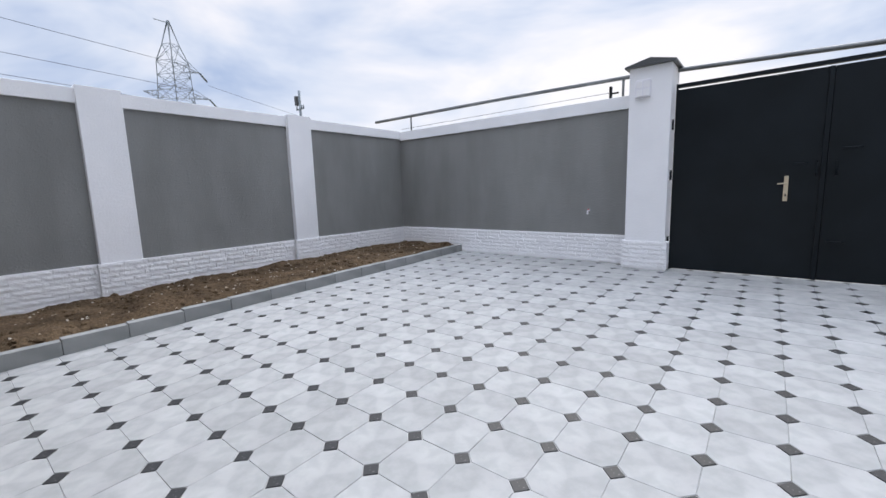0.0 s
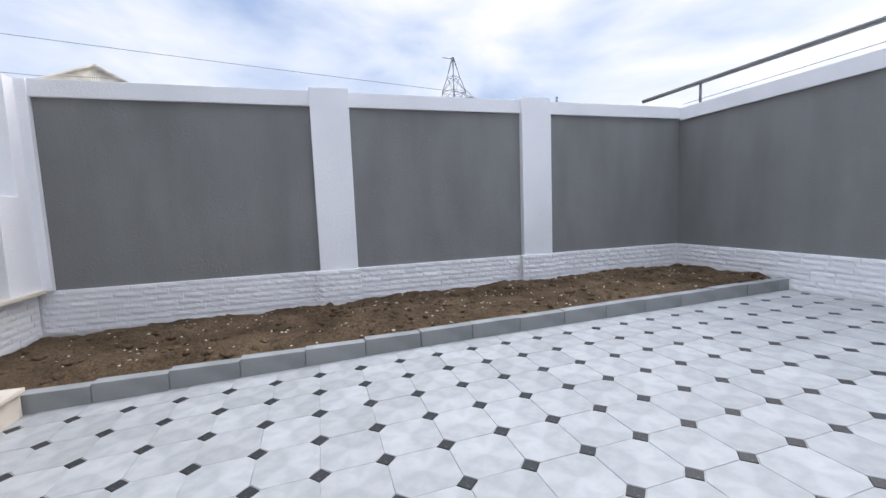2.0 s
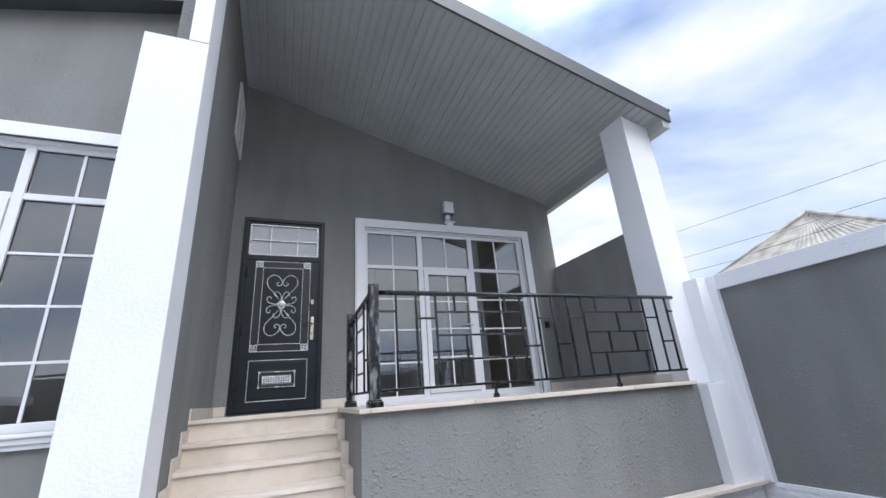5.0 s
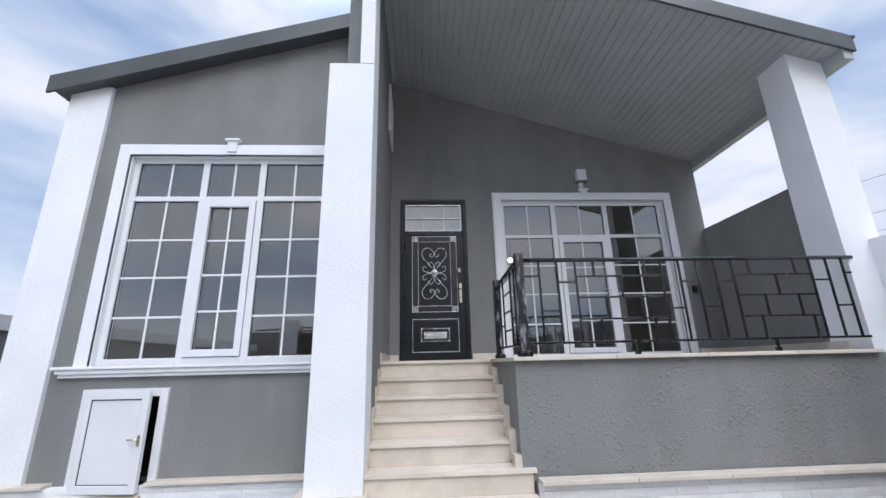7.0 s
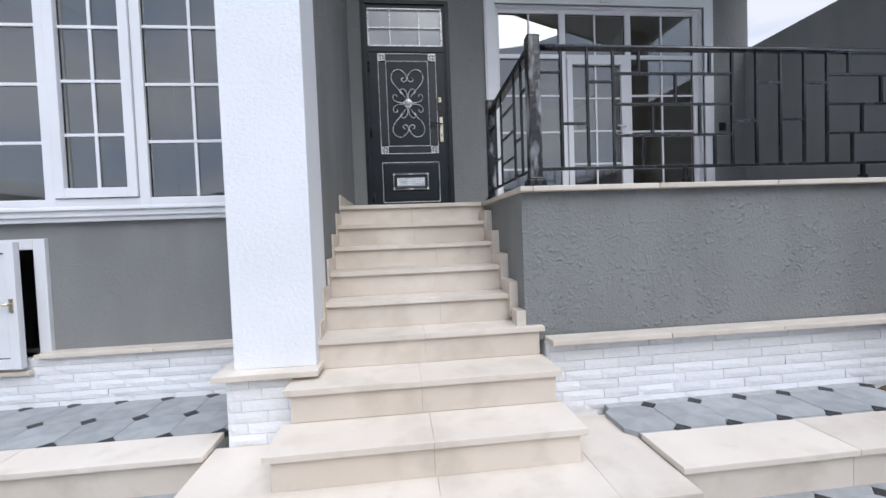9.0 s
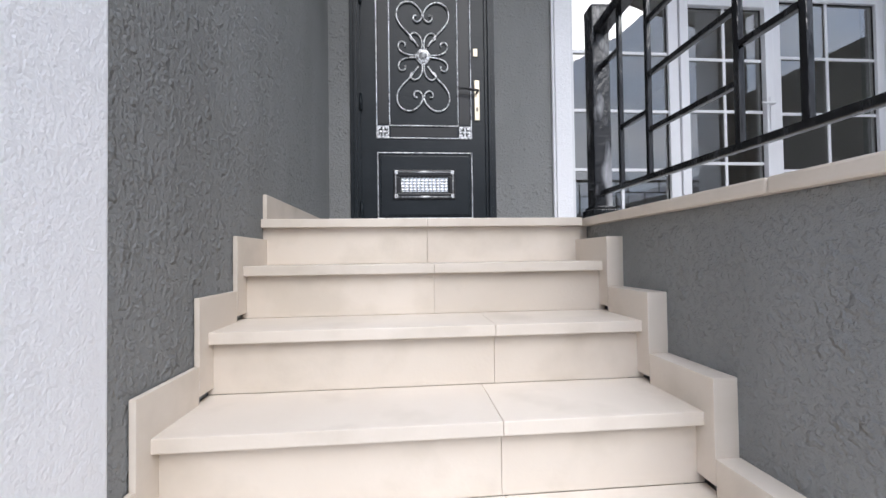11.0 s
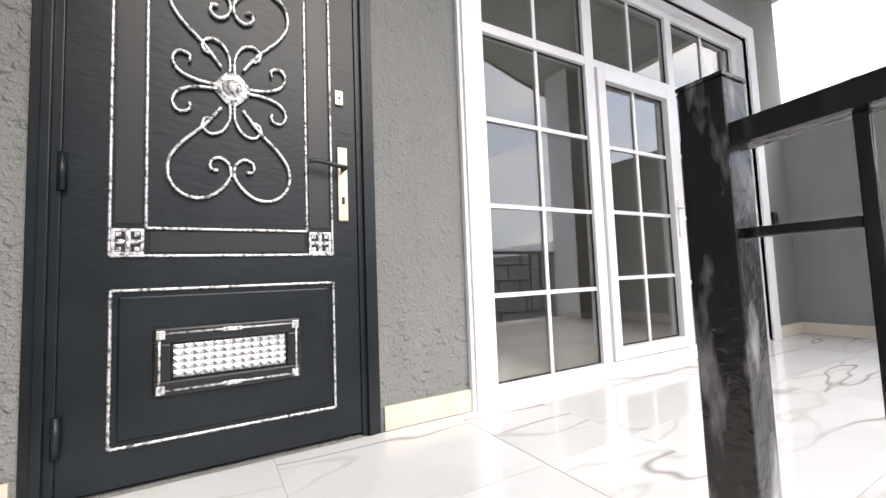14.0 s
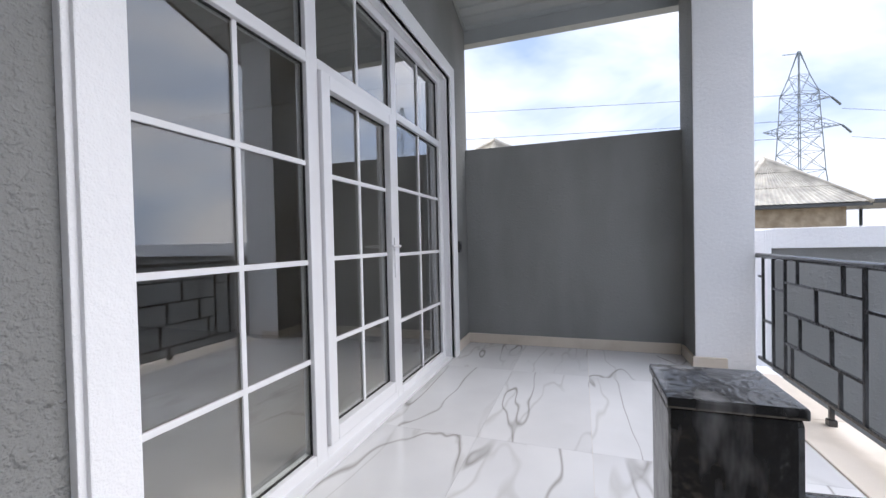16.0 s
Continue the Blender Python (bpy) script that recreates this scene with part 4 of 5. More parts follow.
def build_front_door():
    door = tagged(thing("door_1", "closed blue-black metal front door with silvered scrollwork and a glazed top light", "door", (-0.97, DOOR_Y, FLOOR)), kind="structure")
    o = Matrix.Translation((0.97, -DOOR_Y, -FLOOR))

    def p(name, bm, material, parent, label=""):
        bmesh.ops.transform(bm, matrix=o, verts=bm.verts[:])
        return part(name, bm, material, parent, label)
    y = DOOR_Y
    fr = []
    for inset, w, front in ((0.0, 0.03, 0.012), (0.028, 0.025, 0.024), (0.05, 0.026, 0.004)):
        a, b, d = -1.514 + inset, -0.425 - inset, 4.211 - inset
        fr += [(a, a + w, y - 0.06, y + front, FLOOR, d), (b - w, b, y - 0.06, y + front, FLOOR, d), (a + w, b - w, y - 0.06, y + front, d - w, d)]
    fr += [(-1.44, -0.498, y - 0.06, y + 0.002, 3.585, 3.66), (-1.44, -0.498, y - 0.06, y + 0.002, 4.11, 4.14)]
    p("frame", boxes(fr, 0.003), DOOR, door, "ribbed blue-black metal frame")
    leaf = p("leaf", boxes([(-1.438, -0.5, y - 0.05, y - 0.004, 1.612, 3.582)], 0.003), DOOR, door)
    yl = y - 0.004
    for nm, (a, b, c, d) in (("panel", (-1.23, -0.715, 2.43, 3.47)), ("panel", (-1.31, -0.645, 1.755, 2.206))):
        p(nm, boxes([(a, b, yl, yl + 0.008, c, d)], 0.006), DOOR, leaf, "raised pressed metal panel")
    for a, b, c, d in ((-1.325, -1.235, 2.44, 3.46), (-0.71, -0.625, 2.44, 3.46), (-1.225, -0.72, 2.345, 2.425), (-1.225, -0.72, 3.475, 3.555)):
        p("inset_band", boxes([(a + 0.006, b - 0.006, yl, yl + 0.003, c + 0.004, d - 0.004)], 0.001), DOOR_INSET, leaf, "matt black inset band")
    p("rope_border", rope_rect(-1.33, -0.62, 2.338, 3.562, yl + 0.006), SILVER, leaf, "silvered rope border")
    p("rope_border", rope_rect(-1.23, -0.715, 2.43, 3.47, yl + 0.009), SILVER, leaf, "silvered rope border")
    p("rope_border", rope_rect(-1.33, -0.625, 1.735, 2.226, yl + 0.006), SILVER, leaf, "silvered rope border")
    for cx in (-1.28, -0.668):
        for cz in (2.384, 3.516):
            ros = p("rosette", boxes([(cx - 0.042, cx + 0.042, yl + 0.004, yl + 0.009, cz - 0.042, cz + 0.042)], 0.002), DOOR_INSET, leaf, "black square rosette with silvered leaves")
            p("rosette_relief", rosette(cx, cz, yl + 0.004, 0.042), SILVER, ros, "silvered leaf relief")
    heart = [(0.035, 0, 0.075), (0.09, 0, 0.15), (0.16, 0, 0.225), (0.194, 0, 0.29), (0.188, 0, 0.36), (0.145, 0, 0.405), (0.085, 0, 0.41), (0.035, 0, 0.375), (0.006, 0, 0.325), (0.014, 0, 0.28), (0.045, 0, 0.262), (0.07, 0, 0.28), (0.066, 0, 0.308), (0.045, 0, 0.308)]
    curl = [(0.01, 0, 0.05), (0.008, 0, 0.11), (0.03, 0, 0.16), (0.068, 0, 0.178), (0.095, 0, 0.155), (0.088, 0, 0.125), (0.062, 0, 0.122)]
    flank = [(0.045, 0, 0.008), (0.11, 0, 0.012), (0.165, 0, 0.035), (0.185, 0, 0.075), (0.168, 0, 0.108), (0.135, 0, 0.1), (0.135, 0, 0.072)]
    for shape, r in ((heart, 0.0065), (curl, 0.006), (flank, 0.006)):
        for sx in (-1, 1):
            for sz in (-1, 1):
                p("scroll", rope(smooth_line([(-0.97 + sx * a, yl + 0.02, 2.951 + sz * c) for a, _, c in shape]), r), SILVER, leaf, "silvered twisted iron scroll")
    boss = bmesh.new()
    for r, h in ((0.058, 0.014), (0.04, 0.024), (0.026, 0.034)):
        vs = bmesh.ops.create_uvsphere(boss, u_segments=20, v_segments=8, radius=1.0)["verts"]
        for v in vs:
            wob = 1 + (0.07 * math.cos(20 * math.atan2(v.co.x, v.co.z)) if r > 0.05 else 0)
            v.co = Vector((-0.97 + v.co.x * r * wob, yl + 0.018 + v.co.y * h, 2.951 + v.co.z * r * wob))
    p("boss", boss, SILVER, leaf, "silvered flower boss")
    # pressed glass plate low on the leaf
    a, b, c, d = -1.2, -0.738, 1.875, 2.097
    glz = p("light_frame", boxes([(a, b, yl + 0.008, yl + 0.022, c, c + 0.05), (a, b, yl + 0.008, yl + 0.022, d - 0.05, d), (a, a + 0.05, yl + 0.008, yl + 0.022, c + 0.05, d - 0.05), (b - 0.05, b, yl + 0.008, yl + 0.022, c + 0.05, d - 0.05)], 0.008), BLACK_PLASTIC, leaf, "glossy black moulded frame")
    bars = [tube([(a + 0.02, yl + 0.024, c + 0.018), (b - 0.02, yl + 0.024, c + 0.018)], 0.004, 6), tube([(a + 0.02, yl + 0.024, d - 0.018), (b - 0.02, yl + 0.024, d - 0.018)], 0.004, 6), tube([(a + 0.018, yl + 0.024, c + 0.03), (a + 0.018, yl + 0.024, d - 0.03)], 0.004, 6), tube([(b - 0.018, yl + 0.024, c + 0.03), (b - 0.018, yl + 0.024, d - 0.03)], 0.004, 6)]
    p("frame_beading", fuse(bars), SILVER, leaf, "silver beading with knots")
    knots = []
    for cx, cz, wx, wz in [((a + b) / 2, c + 0.018, 0.03, 0.007), ((a + b) / 2, d - 0.018, 0.03, 0.007)] + [(q, r, 0.012, 0.014) for q in (a + 0.022, b - 0.022) for r in (c + 0.022, d - 0.022)]:
        knots.append((cx - wx, cx + wx, yl + 0.022, yl + 0.032, cz - wz, cz + wz))
    p("beading_knots", boxes(knots, 0.003), SILVER, leaf)
    gl = bmesh.new()
    nx, nz = 12, 5
    ga, gb, gc, gd = a + 0.055, b - 0.055, c + 0.055, d - 0.055
    for i in range(nx):
        for j in range(nz):
            u0, u1 = ga + (gb - ga) * i / nx, ga + (gb - ga) * (i + 1) / nx
            w0, w1 = gc + (gd - gc) * j / nz, gc + (gd - gc) * (j + 1) / nz
            q = [gl.verts.new(t) for t in ((u0, yl + 0.012, w0), (u1, yl + 0.012, w0), (u1, yl + 0.012, w1), (u0, yl + 0.012, w1))]
            m = gl.verts.new(((u0 + u1) / 2, yl + 0.019, (w0 + w1) / 2))
            for k in range(4):
                gl.faces.new((q[k], q[(k + 1) % 4], m))
    bmesh.ops.recalc_face_normals(gl, faces=gl.faces[:])
    p("pressed_glass", gl, PRISM_GLASS, leaf, "bright faceted glass panel")
    # handle and upper lock
    plate = p("handle_plate", boxes([(-1.398, -1.356, yl, yl + 0.012, 2.475, 2.785)], 0.005), CHROME, leaf, "pale satin metal handle plate")
    p("lever", tube(smooth_line([(-1.377, yl + 0.012, 2.69), (-1.377, yl + 0.05, 2.69), (-1.35, yl + 0.058, 2.692), (-1.27, yl + 0.056, 2.705), (-1.235, yl + 0.052, 2.70)], 4), 0.0095), BLACK_PLASTIC, plate, "dark curved lever")
    p("keyhole", boxes([(-1.383, -1.371, yl + 0.0125, yl + 0.0145, 2.545, 2.575)]), BLACK_PLASTIC, plate)
    p("lock_cover", boxes([(-1.387, -1.351, yl, yl + 0.01, 2.965, 3.03)], 0.005), CHROME, leaf, "small pale lock cover")
    p("lock_eye", boxes([(-1.374, -1.364, yl + 0.0105, yl + 0.012, 2.99, 3.003)]), BLACK_PLASTIC, leaf)
    for cz in (1.8, 2.6, 3.4):
        p("hinge", tube([(-0.505, y + 0.012, cz - 0.06), (-0.505, y + 0.012, cz + 0.06)], 0.012), DOOR, door)
    # top light
    # pale reflection painted on an opaque sheet
    tl = p("top_light", boxes([(-1.438, -0.5, y - 0.034, y - 0.028, 3.66, 4.11)]), PALE_GLASS, door, "glass over the door with a pale reflection painted in")
    tl.visible_shadow = False
    bars = [(-1.42, -1.405, 3.655, 4.115), (-0.527, -0.512, 3.655, 4.115), (-1.1475, -1.1325, 3.655, 4.115), (-0.7875, -0.7725, 3.655, 4.115)]
    items = [(q[0], q[1], y - 0.02, y + 0.004, q[2], q[3]) for q in bars] + [(-1.405, -0.527, y - 0.02, y + 0.003, z - 0.0075, z + 0.0075) for z in (3.662, 3.88, 4.108)]
    p("glazing_bars", boxes(items, 0.002), SILVER, door, "silver glazing bars")
    p("lobby_back", boxes([(-1.6, -0.4, y - 0.249, y - 0.2, FLOOR, 4.25)]), ROOM, door)


build_front_door()


# ---- porch railing ----
def bar(bm_list, a, b, w=0.009):
    (x0, y0, z0), (x1, y1, z1) = a, b
    lo = [min(u, v) - w for u, v in zip(a, b)]
    hi = [max(u, v) + w for u, v in zip(a, b)]
    return boxes([(lo[0], hi[0], lo[1], hi[1], lo[2], hi[2])], 0.003)


def rail_post(parent, x, y, top, material):
    post = part("post", boxes([(x - 0.04, x + 0.04, y - 0.04, y + 0.04, FLOOR, top)], 0.005), material, parent, "square iron post with brushed silver wash")
    cap = bmesh.new()
    box(cap, x - 0.0415, x + 0.0415, y - 0.0415, y + 0.0415, top, top + 0.008, 0.002)
    lo = [cap.verts.new((x + sx * 0.0405, y + sy * 0.0405, top + 0.0081)) for sx, sy in ((-1, -1), (1, -1), (1, 1), (-1, 1))]
    tip = cap.verts.new((x, y, top + 0.011))
    for k in range(4):
        cap.faces.new((lo[k], lo[(k + 1) % 4], tip))
    part("post_cap", cap, material, post)
    base = bmesh.new()
    box(base, x - 0.058, x + 0.058, y - 0.058, y + 0.058, FLOOR, FLOOR + 0.045, 0.004)
    box(base, x - 0.049, x + 0.049, y - 0.049, y + 0.049, FLOOR + 0.0455, FLOOR + 0.06, 0.004)
    part("base_collar", base, BLACK_RAIL, post)
    return post


def build_railing():
    rail = thing("porch_railing", "glossy black iron railing with brick-like bars and silver washed posts", "railing", (0, 0, 0))
    Y, X = -0.765, -1.71
    TOP, BOT = 2.53, 1.72
    rail_post(rail, X, -0.755, 2.575, SILVER_POST)
    rail_post(rail, X, -1.977, 2.56, SILVER_POST)

    def add(a, b, name="bar", w=0.009):
        part(name, bar(None, a, b, w), BLACK_RAIL, rail)
    grip = [(X - 0.04, Y, TOP - 0.01), (-5.2, Y, TOP - 0.01)]
    bm = tube(grip, 0.021, 10)
    part("handrail", bm, BLACK_RAIL, rail, "round black handrail")
    flat = boxes([(X - 0.031, X + 0.031, -1.946, -0.796, -0.021, 0.024)], 0.01)
    for v in flat.verts:
        v.co.z += TOP - 0.012 + 0.06 * (v.co.y + 0.79) / 1.158 - 0.004
    part("handrail", flat, BLACK_RAIL, rail, "wide black handrail with a flat glossy top")
    add((X - 0.05, Y, BOT), (-5.15, Y, BOT), "bottom_rail", 0.011)
    add((X, -0.8, BOT), (X, -1.94, BOT), "bottom_rail", 0.011)
    a, b, c = 2.353, 2.146, 1.937
    t = TOP - 0.03
    for x in (-1.908, -2.09, -2.273, -3.148, -3.334, -3.52, -3.708, -3.891, -4.722, -4.905, -5.075):
        add((x, Y, BOT + 0.011), (x, Y, t))
    for x in (-2.458, -2.979, -4.066, -4.554):
        add((x, Y, a + 0.009), (x, Y, t))
    for x in (-2.723, -4.333):
        add((x, Y, b + 0.009), (x, Y, a - 0.009))
    for x in (-2.551, -2.902, -4.175, -4.525):
        add((x, Y, c + 0.009), (x, Y, b - 0.009))
    for x in (-2.477, -3.012, -4.096, -4.629):
        add((x, Y, BOT + 0.011), (x, Y, c - 0.009))
    for x0, x1, z in ((-1.75, -1.908, 2.36), (-2.09, -2.273, 2.297), (-1.908, -2.09, 2.02), (-3.148, -3.334, 2.029), (-3.334, -3.52, 2.293), (-3.52, -3.708, 2.036), (-3.708, -3.891, 2.295), (-4.722, -4.905, 2.29), (-4.905, -5.075, 2.03), (-5.075, -5.16, 2.36)):
        add((max(x0, x1) - 0.018, Y, z), (min(x0, x1) + 0.018, Y, z))
    for x0, x1 in ((-2.273, -3.148), (-3.891, -4.722)):
        for z in (a, b, c):
            add((x0 - 0.018, Y, z), (x1 + 0.018, Y, z))
    for x in (-2.789, -4.182):
        part("foot", boxes([(x - 0.011, x + 0.011, Y - 0.011, Y + 0.011, FLOOR, BOT - 0.011), (x - 0.02, x + 0.02, Y - 0.02, Y + 0.02, FLOOR, FLOOR + 0.036)], 0.002), BLACK_RAIL, rail)
    # the short side beside the stairs
    for y in (-1.783, -1.592, -1.195, -1.014):
        add((X, y, BOT + 0.011), (X, y, TOP - 0.05))
    for y0, y1, z in ((-1.945, -1.783, 2.286), (-1.783, -1.592, 1.96), (-1.592, -1.195, 2.29), (-1.592, -1.195, 2.09), (-1.592, -1.195, 1.89), (-1.195, -1.014, 1.99), (-1.014, -0.795, 2.3)):
        add((X, min(y0, y1) + 0.018, z), (X, max(y0, y1) - 0.018, z))


build_railing()


# ---- small fittings on the house ----
def build_hatch():
    hatch = tagged(thing("hatch_door", "small white plastic access door standing ajar in the house wall", "hatch", (2.235, WING_Y, 0.43)), kind="structure")
    o = Matrix.Translation((-2.315, -WING_Y, -0.5))
    y = WING_Y
    bm = boxes([(1.895, 1.975, y - 0.03, y + 0.035, 0.515, 1.46), (2.65, 2.73, y - 0.03, y + 0.035, 0.515, 1.46), (1.975, 2.65, y - 0.03, y + 0.035, 1.38, 1.46), (1.975, 2.65, y - 0.03, y + 0.035, 0.508, 0.585)], 0.006)
    bmesh.ops.transform(bm, matrix=o, verts=bm.verts[:])
    part("frame", bm, PVC, hatch, "white plastic frame")
    swing = Matrix.Translation((2.66, y + 0.04, 0)) @ Matrix.Rotation(radians(-7), 4, "Z") @ Matrix.Translation((-2.66, -y - 0.04, 0))
    rim = boxes([(1.985, 2.06, y + 0.04, y + 0.085, 0.53, 1.44), (2.585, 2.66, y + 0.04, y + 0.085, 0.53, 1.44), (2.06, 2.585, y + 0.04, y + 0.085, 1.365, 1.44), (2.06, 2.585, y + 0.04, y + 0.085, 0.53, 0.605)], 0.006)
    flat = boxes([(2.06, 2.585, y + 0.05, y + 0.07, 0.605, 1.365)])
    bead = boxes([(2.06, 2.585, y + 0.0705, y + 0.074, 0.605, 0.612), (2.06, 2.585, y + 0.0705, y + 0.074, 1.355, 1.365), (2.578, 2.585, y + 0.0705, y + 0.074, 0.612, 1.355)])
    knob = fuse([box(bmesh.new(), 2.008, 2.035, y + 0.0855, y + 0.094, 0.94, 1.04, 0.003), tube([(2.021, y + 0.09, 1.0), (2.021, y + 0.12, 1.0), (2.11, y + 0.125, 1.0)], 0.009)])
    leaf = None
    for nm, bm, m in (("leaf", rim, PVC), ("leaf_panel", flat, PVC), ("bead", bead, GASKET), ("lever_handle", knob, CHROME)):
        bmesh.ops.transform(bm, matrix=o @ swing, verts=bm.verts[:])
        ob = part(nm, bm, m, leaf or hatch)
        leaf = leaf or ob


build_hatch()


def build_wall_lamp():
    lamp = thing("wall_lamp", "small lilac-white box lamp over the porch window", "lamp", (-3.52, DOOR_Y, 4.42))
    part("bracket", boxes([(-0.035, 0.035, 0.0, 0.05, 0.0, 0.1)], 0.006), PLASTIC_WHITE, lamp)
    part("shade", boxes([(-0.085, 0.085, 0.01, 0.12, 0.1, 0.31)], 0.012), PLASTIC_WHITE, lamp, "square frosted shade")
    part("shade_rim", boxes([(-0.09, 0.09, 0.005, 0.125, 0.085, 0.1)], 0.004), PIPE, lamp)
    gate_lamp = thing("gate_lamp", "square pale lilac lamp on the gate pillar", "lamp", (-0.555, 7.40, 2.72))
    part("housing", boxes([(-0.1, 0.1, -0.045, 0.0, -0.12, 0.12)], 0.01), PLASTIC_WHITE, gate_lamp)
    for dx in (-0.047, 0.047):
        for dz in (-0.056, 0.056):
            part("diffuser", boxes([(dx - 0.038, dx + 0.038, -0.052, -0.0455, dz - 0.046, dz + 0.046)], 0.003), PVC, gate_lamp)


build_wall_lamp()


def build_switch():
    sw = thing("wall_switch", "small black switch box on the porch wall", "switch", (-5.2, DOOR_Y, 2.63))
    part("box", boxes([(-0.04, 0.04, 0, 0.03, -0.055, 0.055)], 0.005), BLACK_PLASTIC, sw)
    part("rocker", boxes([(-0.02, 0.02, 0.03, 0.036, -0.03, 0.03)], 0.003), GASKET, sw)


build_switch()


def build_tap():
    tap = thing("water_tap", "white outdoor tap with a red lever on the wall", "tap", (-1.385, GATE_Y, 0.985))
    part("spout", tube(smooth_line([(0, 0, 0), (0, -0.06, 0), (0, -0.085, -0.015), (0, -0.09, -0.06)], 4), 0.014), PLASTIC_WHITE, tap)
    part("lever", boxes([(-0.012, 0.012, -0.075, -0.03, 0.015, 0.028), (-0.006, 0.006, -0.055, -0.045, 0.0, 0.02)], 0.003), RED_PLASTIC, tap, "red lever")


build_tap()


def build_side_window():
    win = tagged(thing("window_3", "small high white window in the stair wall", "window", (SIDE_X, -2.85, 5.5)), kind="structure")
    part("frame", boxes([(-0.03, 0.0, -0.34, 0.34, 0.36, 0.42), (-0.03, 0.0, -0.34, 0.34, -0.42, -0.36), (-0.03, 0.0, -0.34, -0.28, -0.36, 0.36), (-0.03, 0.0, 0.28, 0.34, -0.36, 0.36), (-0.025, 0.0, -0.03, 0.03, -0.36, 0.36)], 0.005), PVC, win)
    for y0, y1 in ((-0.28, -0.03), (0.03, 0.28)):
        part("pane", boxes([(-0.012, -0.006, y0, y1, -0.36, 0.36)]), GLASS, win)


build_side_window()


def build_room_lamp(x, y, z):
    lamp = thing("pendant_lamp", "lit bare pendant bulb hanging in the room", "lamp", (x, y, z))
    bm = bmesh.new()
    bmesh.ops.create_uvsphere(bm, u_segments=16, v_segments=10, radius=0.05)
    for f in bm.faces:
        f.smooth = True
    part("bulb", bm, BULB, lamp)
    part("cord", tube([(0, 0, 0.05), (0, 0, 4.34 - z)], 0.006, 6), BLACK_PLASTIC, lamp)


build_room_lamp(-2.75, -5.6, 3.75)
build_room_lamp(1.0, -4.2, 3.75)


# ---- beyond the walls ----
def lattice(points_pairs, r):
    return fuse([tube([a, b], r, 4) for a, b in points_pairs])


def build_pylon():
    cx, cy = -67.8, 25.4
    py = thing("power_pylon", "tall galvanised lattice power pylon", "pylon", (cx, cy, -0.12))
    levels = [(0, 2.9), (4.5, 2.4), (8, 2.05), (11, 1.8), (13.5, 1.7), (15.8, 1.6), (17.6, 1.52), (19.3, 1.45), (21.2, 1.4), (23.6, 0.75), (26.9, 0.08)]
    legs, braces = [], []
    ang = radians(25)

    def at(i, k):
        z, w = levels[i]
        a = ang + math.pi / 4 + k * math.pi / 2
        return (w * 1.414 * math.cos(a), w * 1.414 * math.sin(a), z)
    for i in range(len(levels) - 1):
        for k in range(4):
            legs.append((at(i, k), at(i + 1, k)))
            braces.append((at(i, k), at(i + 1, (k + 1) % 4)))
            braces.append((at(i, (k + 1) % 4), at(i + 1, k)))
            if i:
                braces.append((at(i, k), at(i, (k + 1) % 4)))
    part("leg_frame", lattice(legs, 0.06), PYLON, py)
    part("bracing", lattice(braces, 0.034), PYLON, py)
    d = Vector((math.sin(radians(-20)), math.cos(radians(-20)), 0))
    side_v = Vector((-d.y, d.x, 0))
    for z, length in ((20.6, 4.4), (16.9, 5.8), (16.0, -4.9)):
        s = 1 if length > 0 else -1
        root = 1.4 * s
        tip = d * length + Vector((0, 0, z + 0.25))
        arm = []
        for w in (-1.0, 1.0):
            for dz in (0.0, 1.5):
                arm.append((d * root + side_v * w + Vector((0, 0, z + dz - 0.3)), tip))
        for q in (0.3, 0.55, 0.78):
            a = (d * root + side_v * -1.0 + Vector((0, 0, z - 0.3))).lerp(tip, q)
            b = (d * root + side_v * 1.0 + Vector((0, 0, z + 1.2))).lerp(tip, q)
            c2 = (d * root + side_v * 1.0 + Vector((0, 0, z - 0.3))).lerp(tip, q)
            arm += [(a, b), (a, c2), (b, c2)]
        part("cross_arm", lattice(arm, 0.04), PYLON, py)
        if s > 0:
            part("insulator", tube([tip, tip + d * 1.2 + Vector((0, 0, -1.0))], 0.14, 6), PYLON, py, "dark string insulator")
    part("peak_arm", lattice([((0, 0, 26.6), tuple(d * -2.2 + Vector((0, 0, 26.4))))], 0.06), PYLON, py)


build_pylon()


def wire(name, a, b, sag, r=0.03):
    a, b = Vector(a), Vector(b)
    pts = [a.lerp(b, i / 16) - Vector((0, 0, sag * 4 * (i / 16) * (1 - i / 16))) for i in range(17)]
    tagged(part(name, tube(pts, r, 5), WIRE), "thin dark power line hanging against the sky", "cable", "power lines")


wire("power_line", (-63, 26, 19.6), (-61, -95, 28.6), 0.4)
wire("power_line", (-63, 26, 16.5), (-61, -95, 22.8), 0.4)
wire("power_line", (-64, 26, 14.6), (-61, -95, 20.4), 0.6)
wire("power_line", (-69, 30.5, 19.0), (-75, 120, 12), 2.0)
wire("power_line", (-69, 31.5, 15.2), (-75, 120, 8), 2.0)


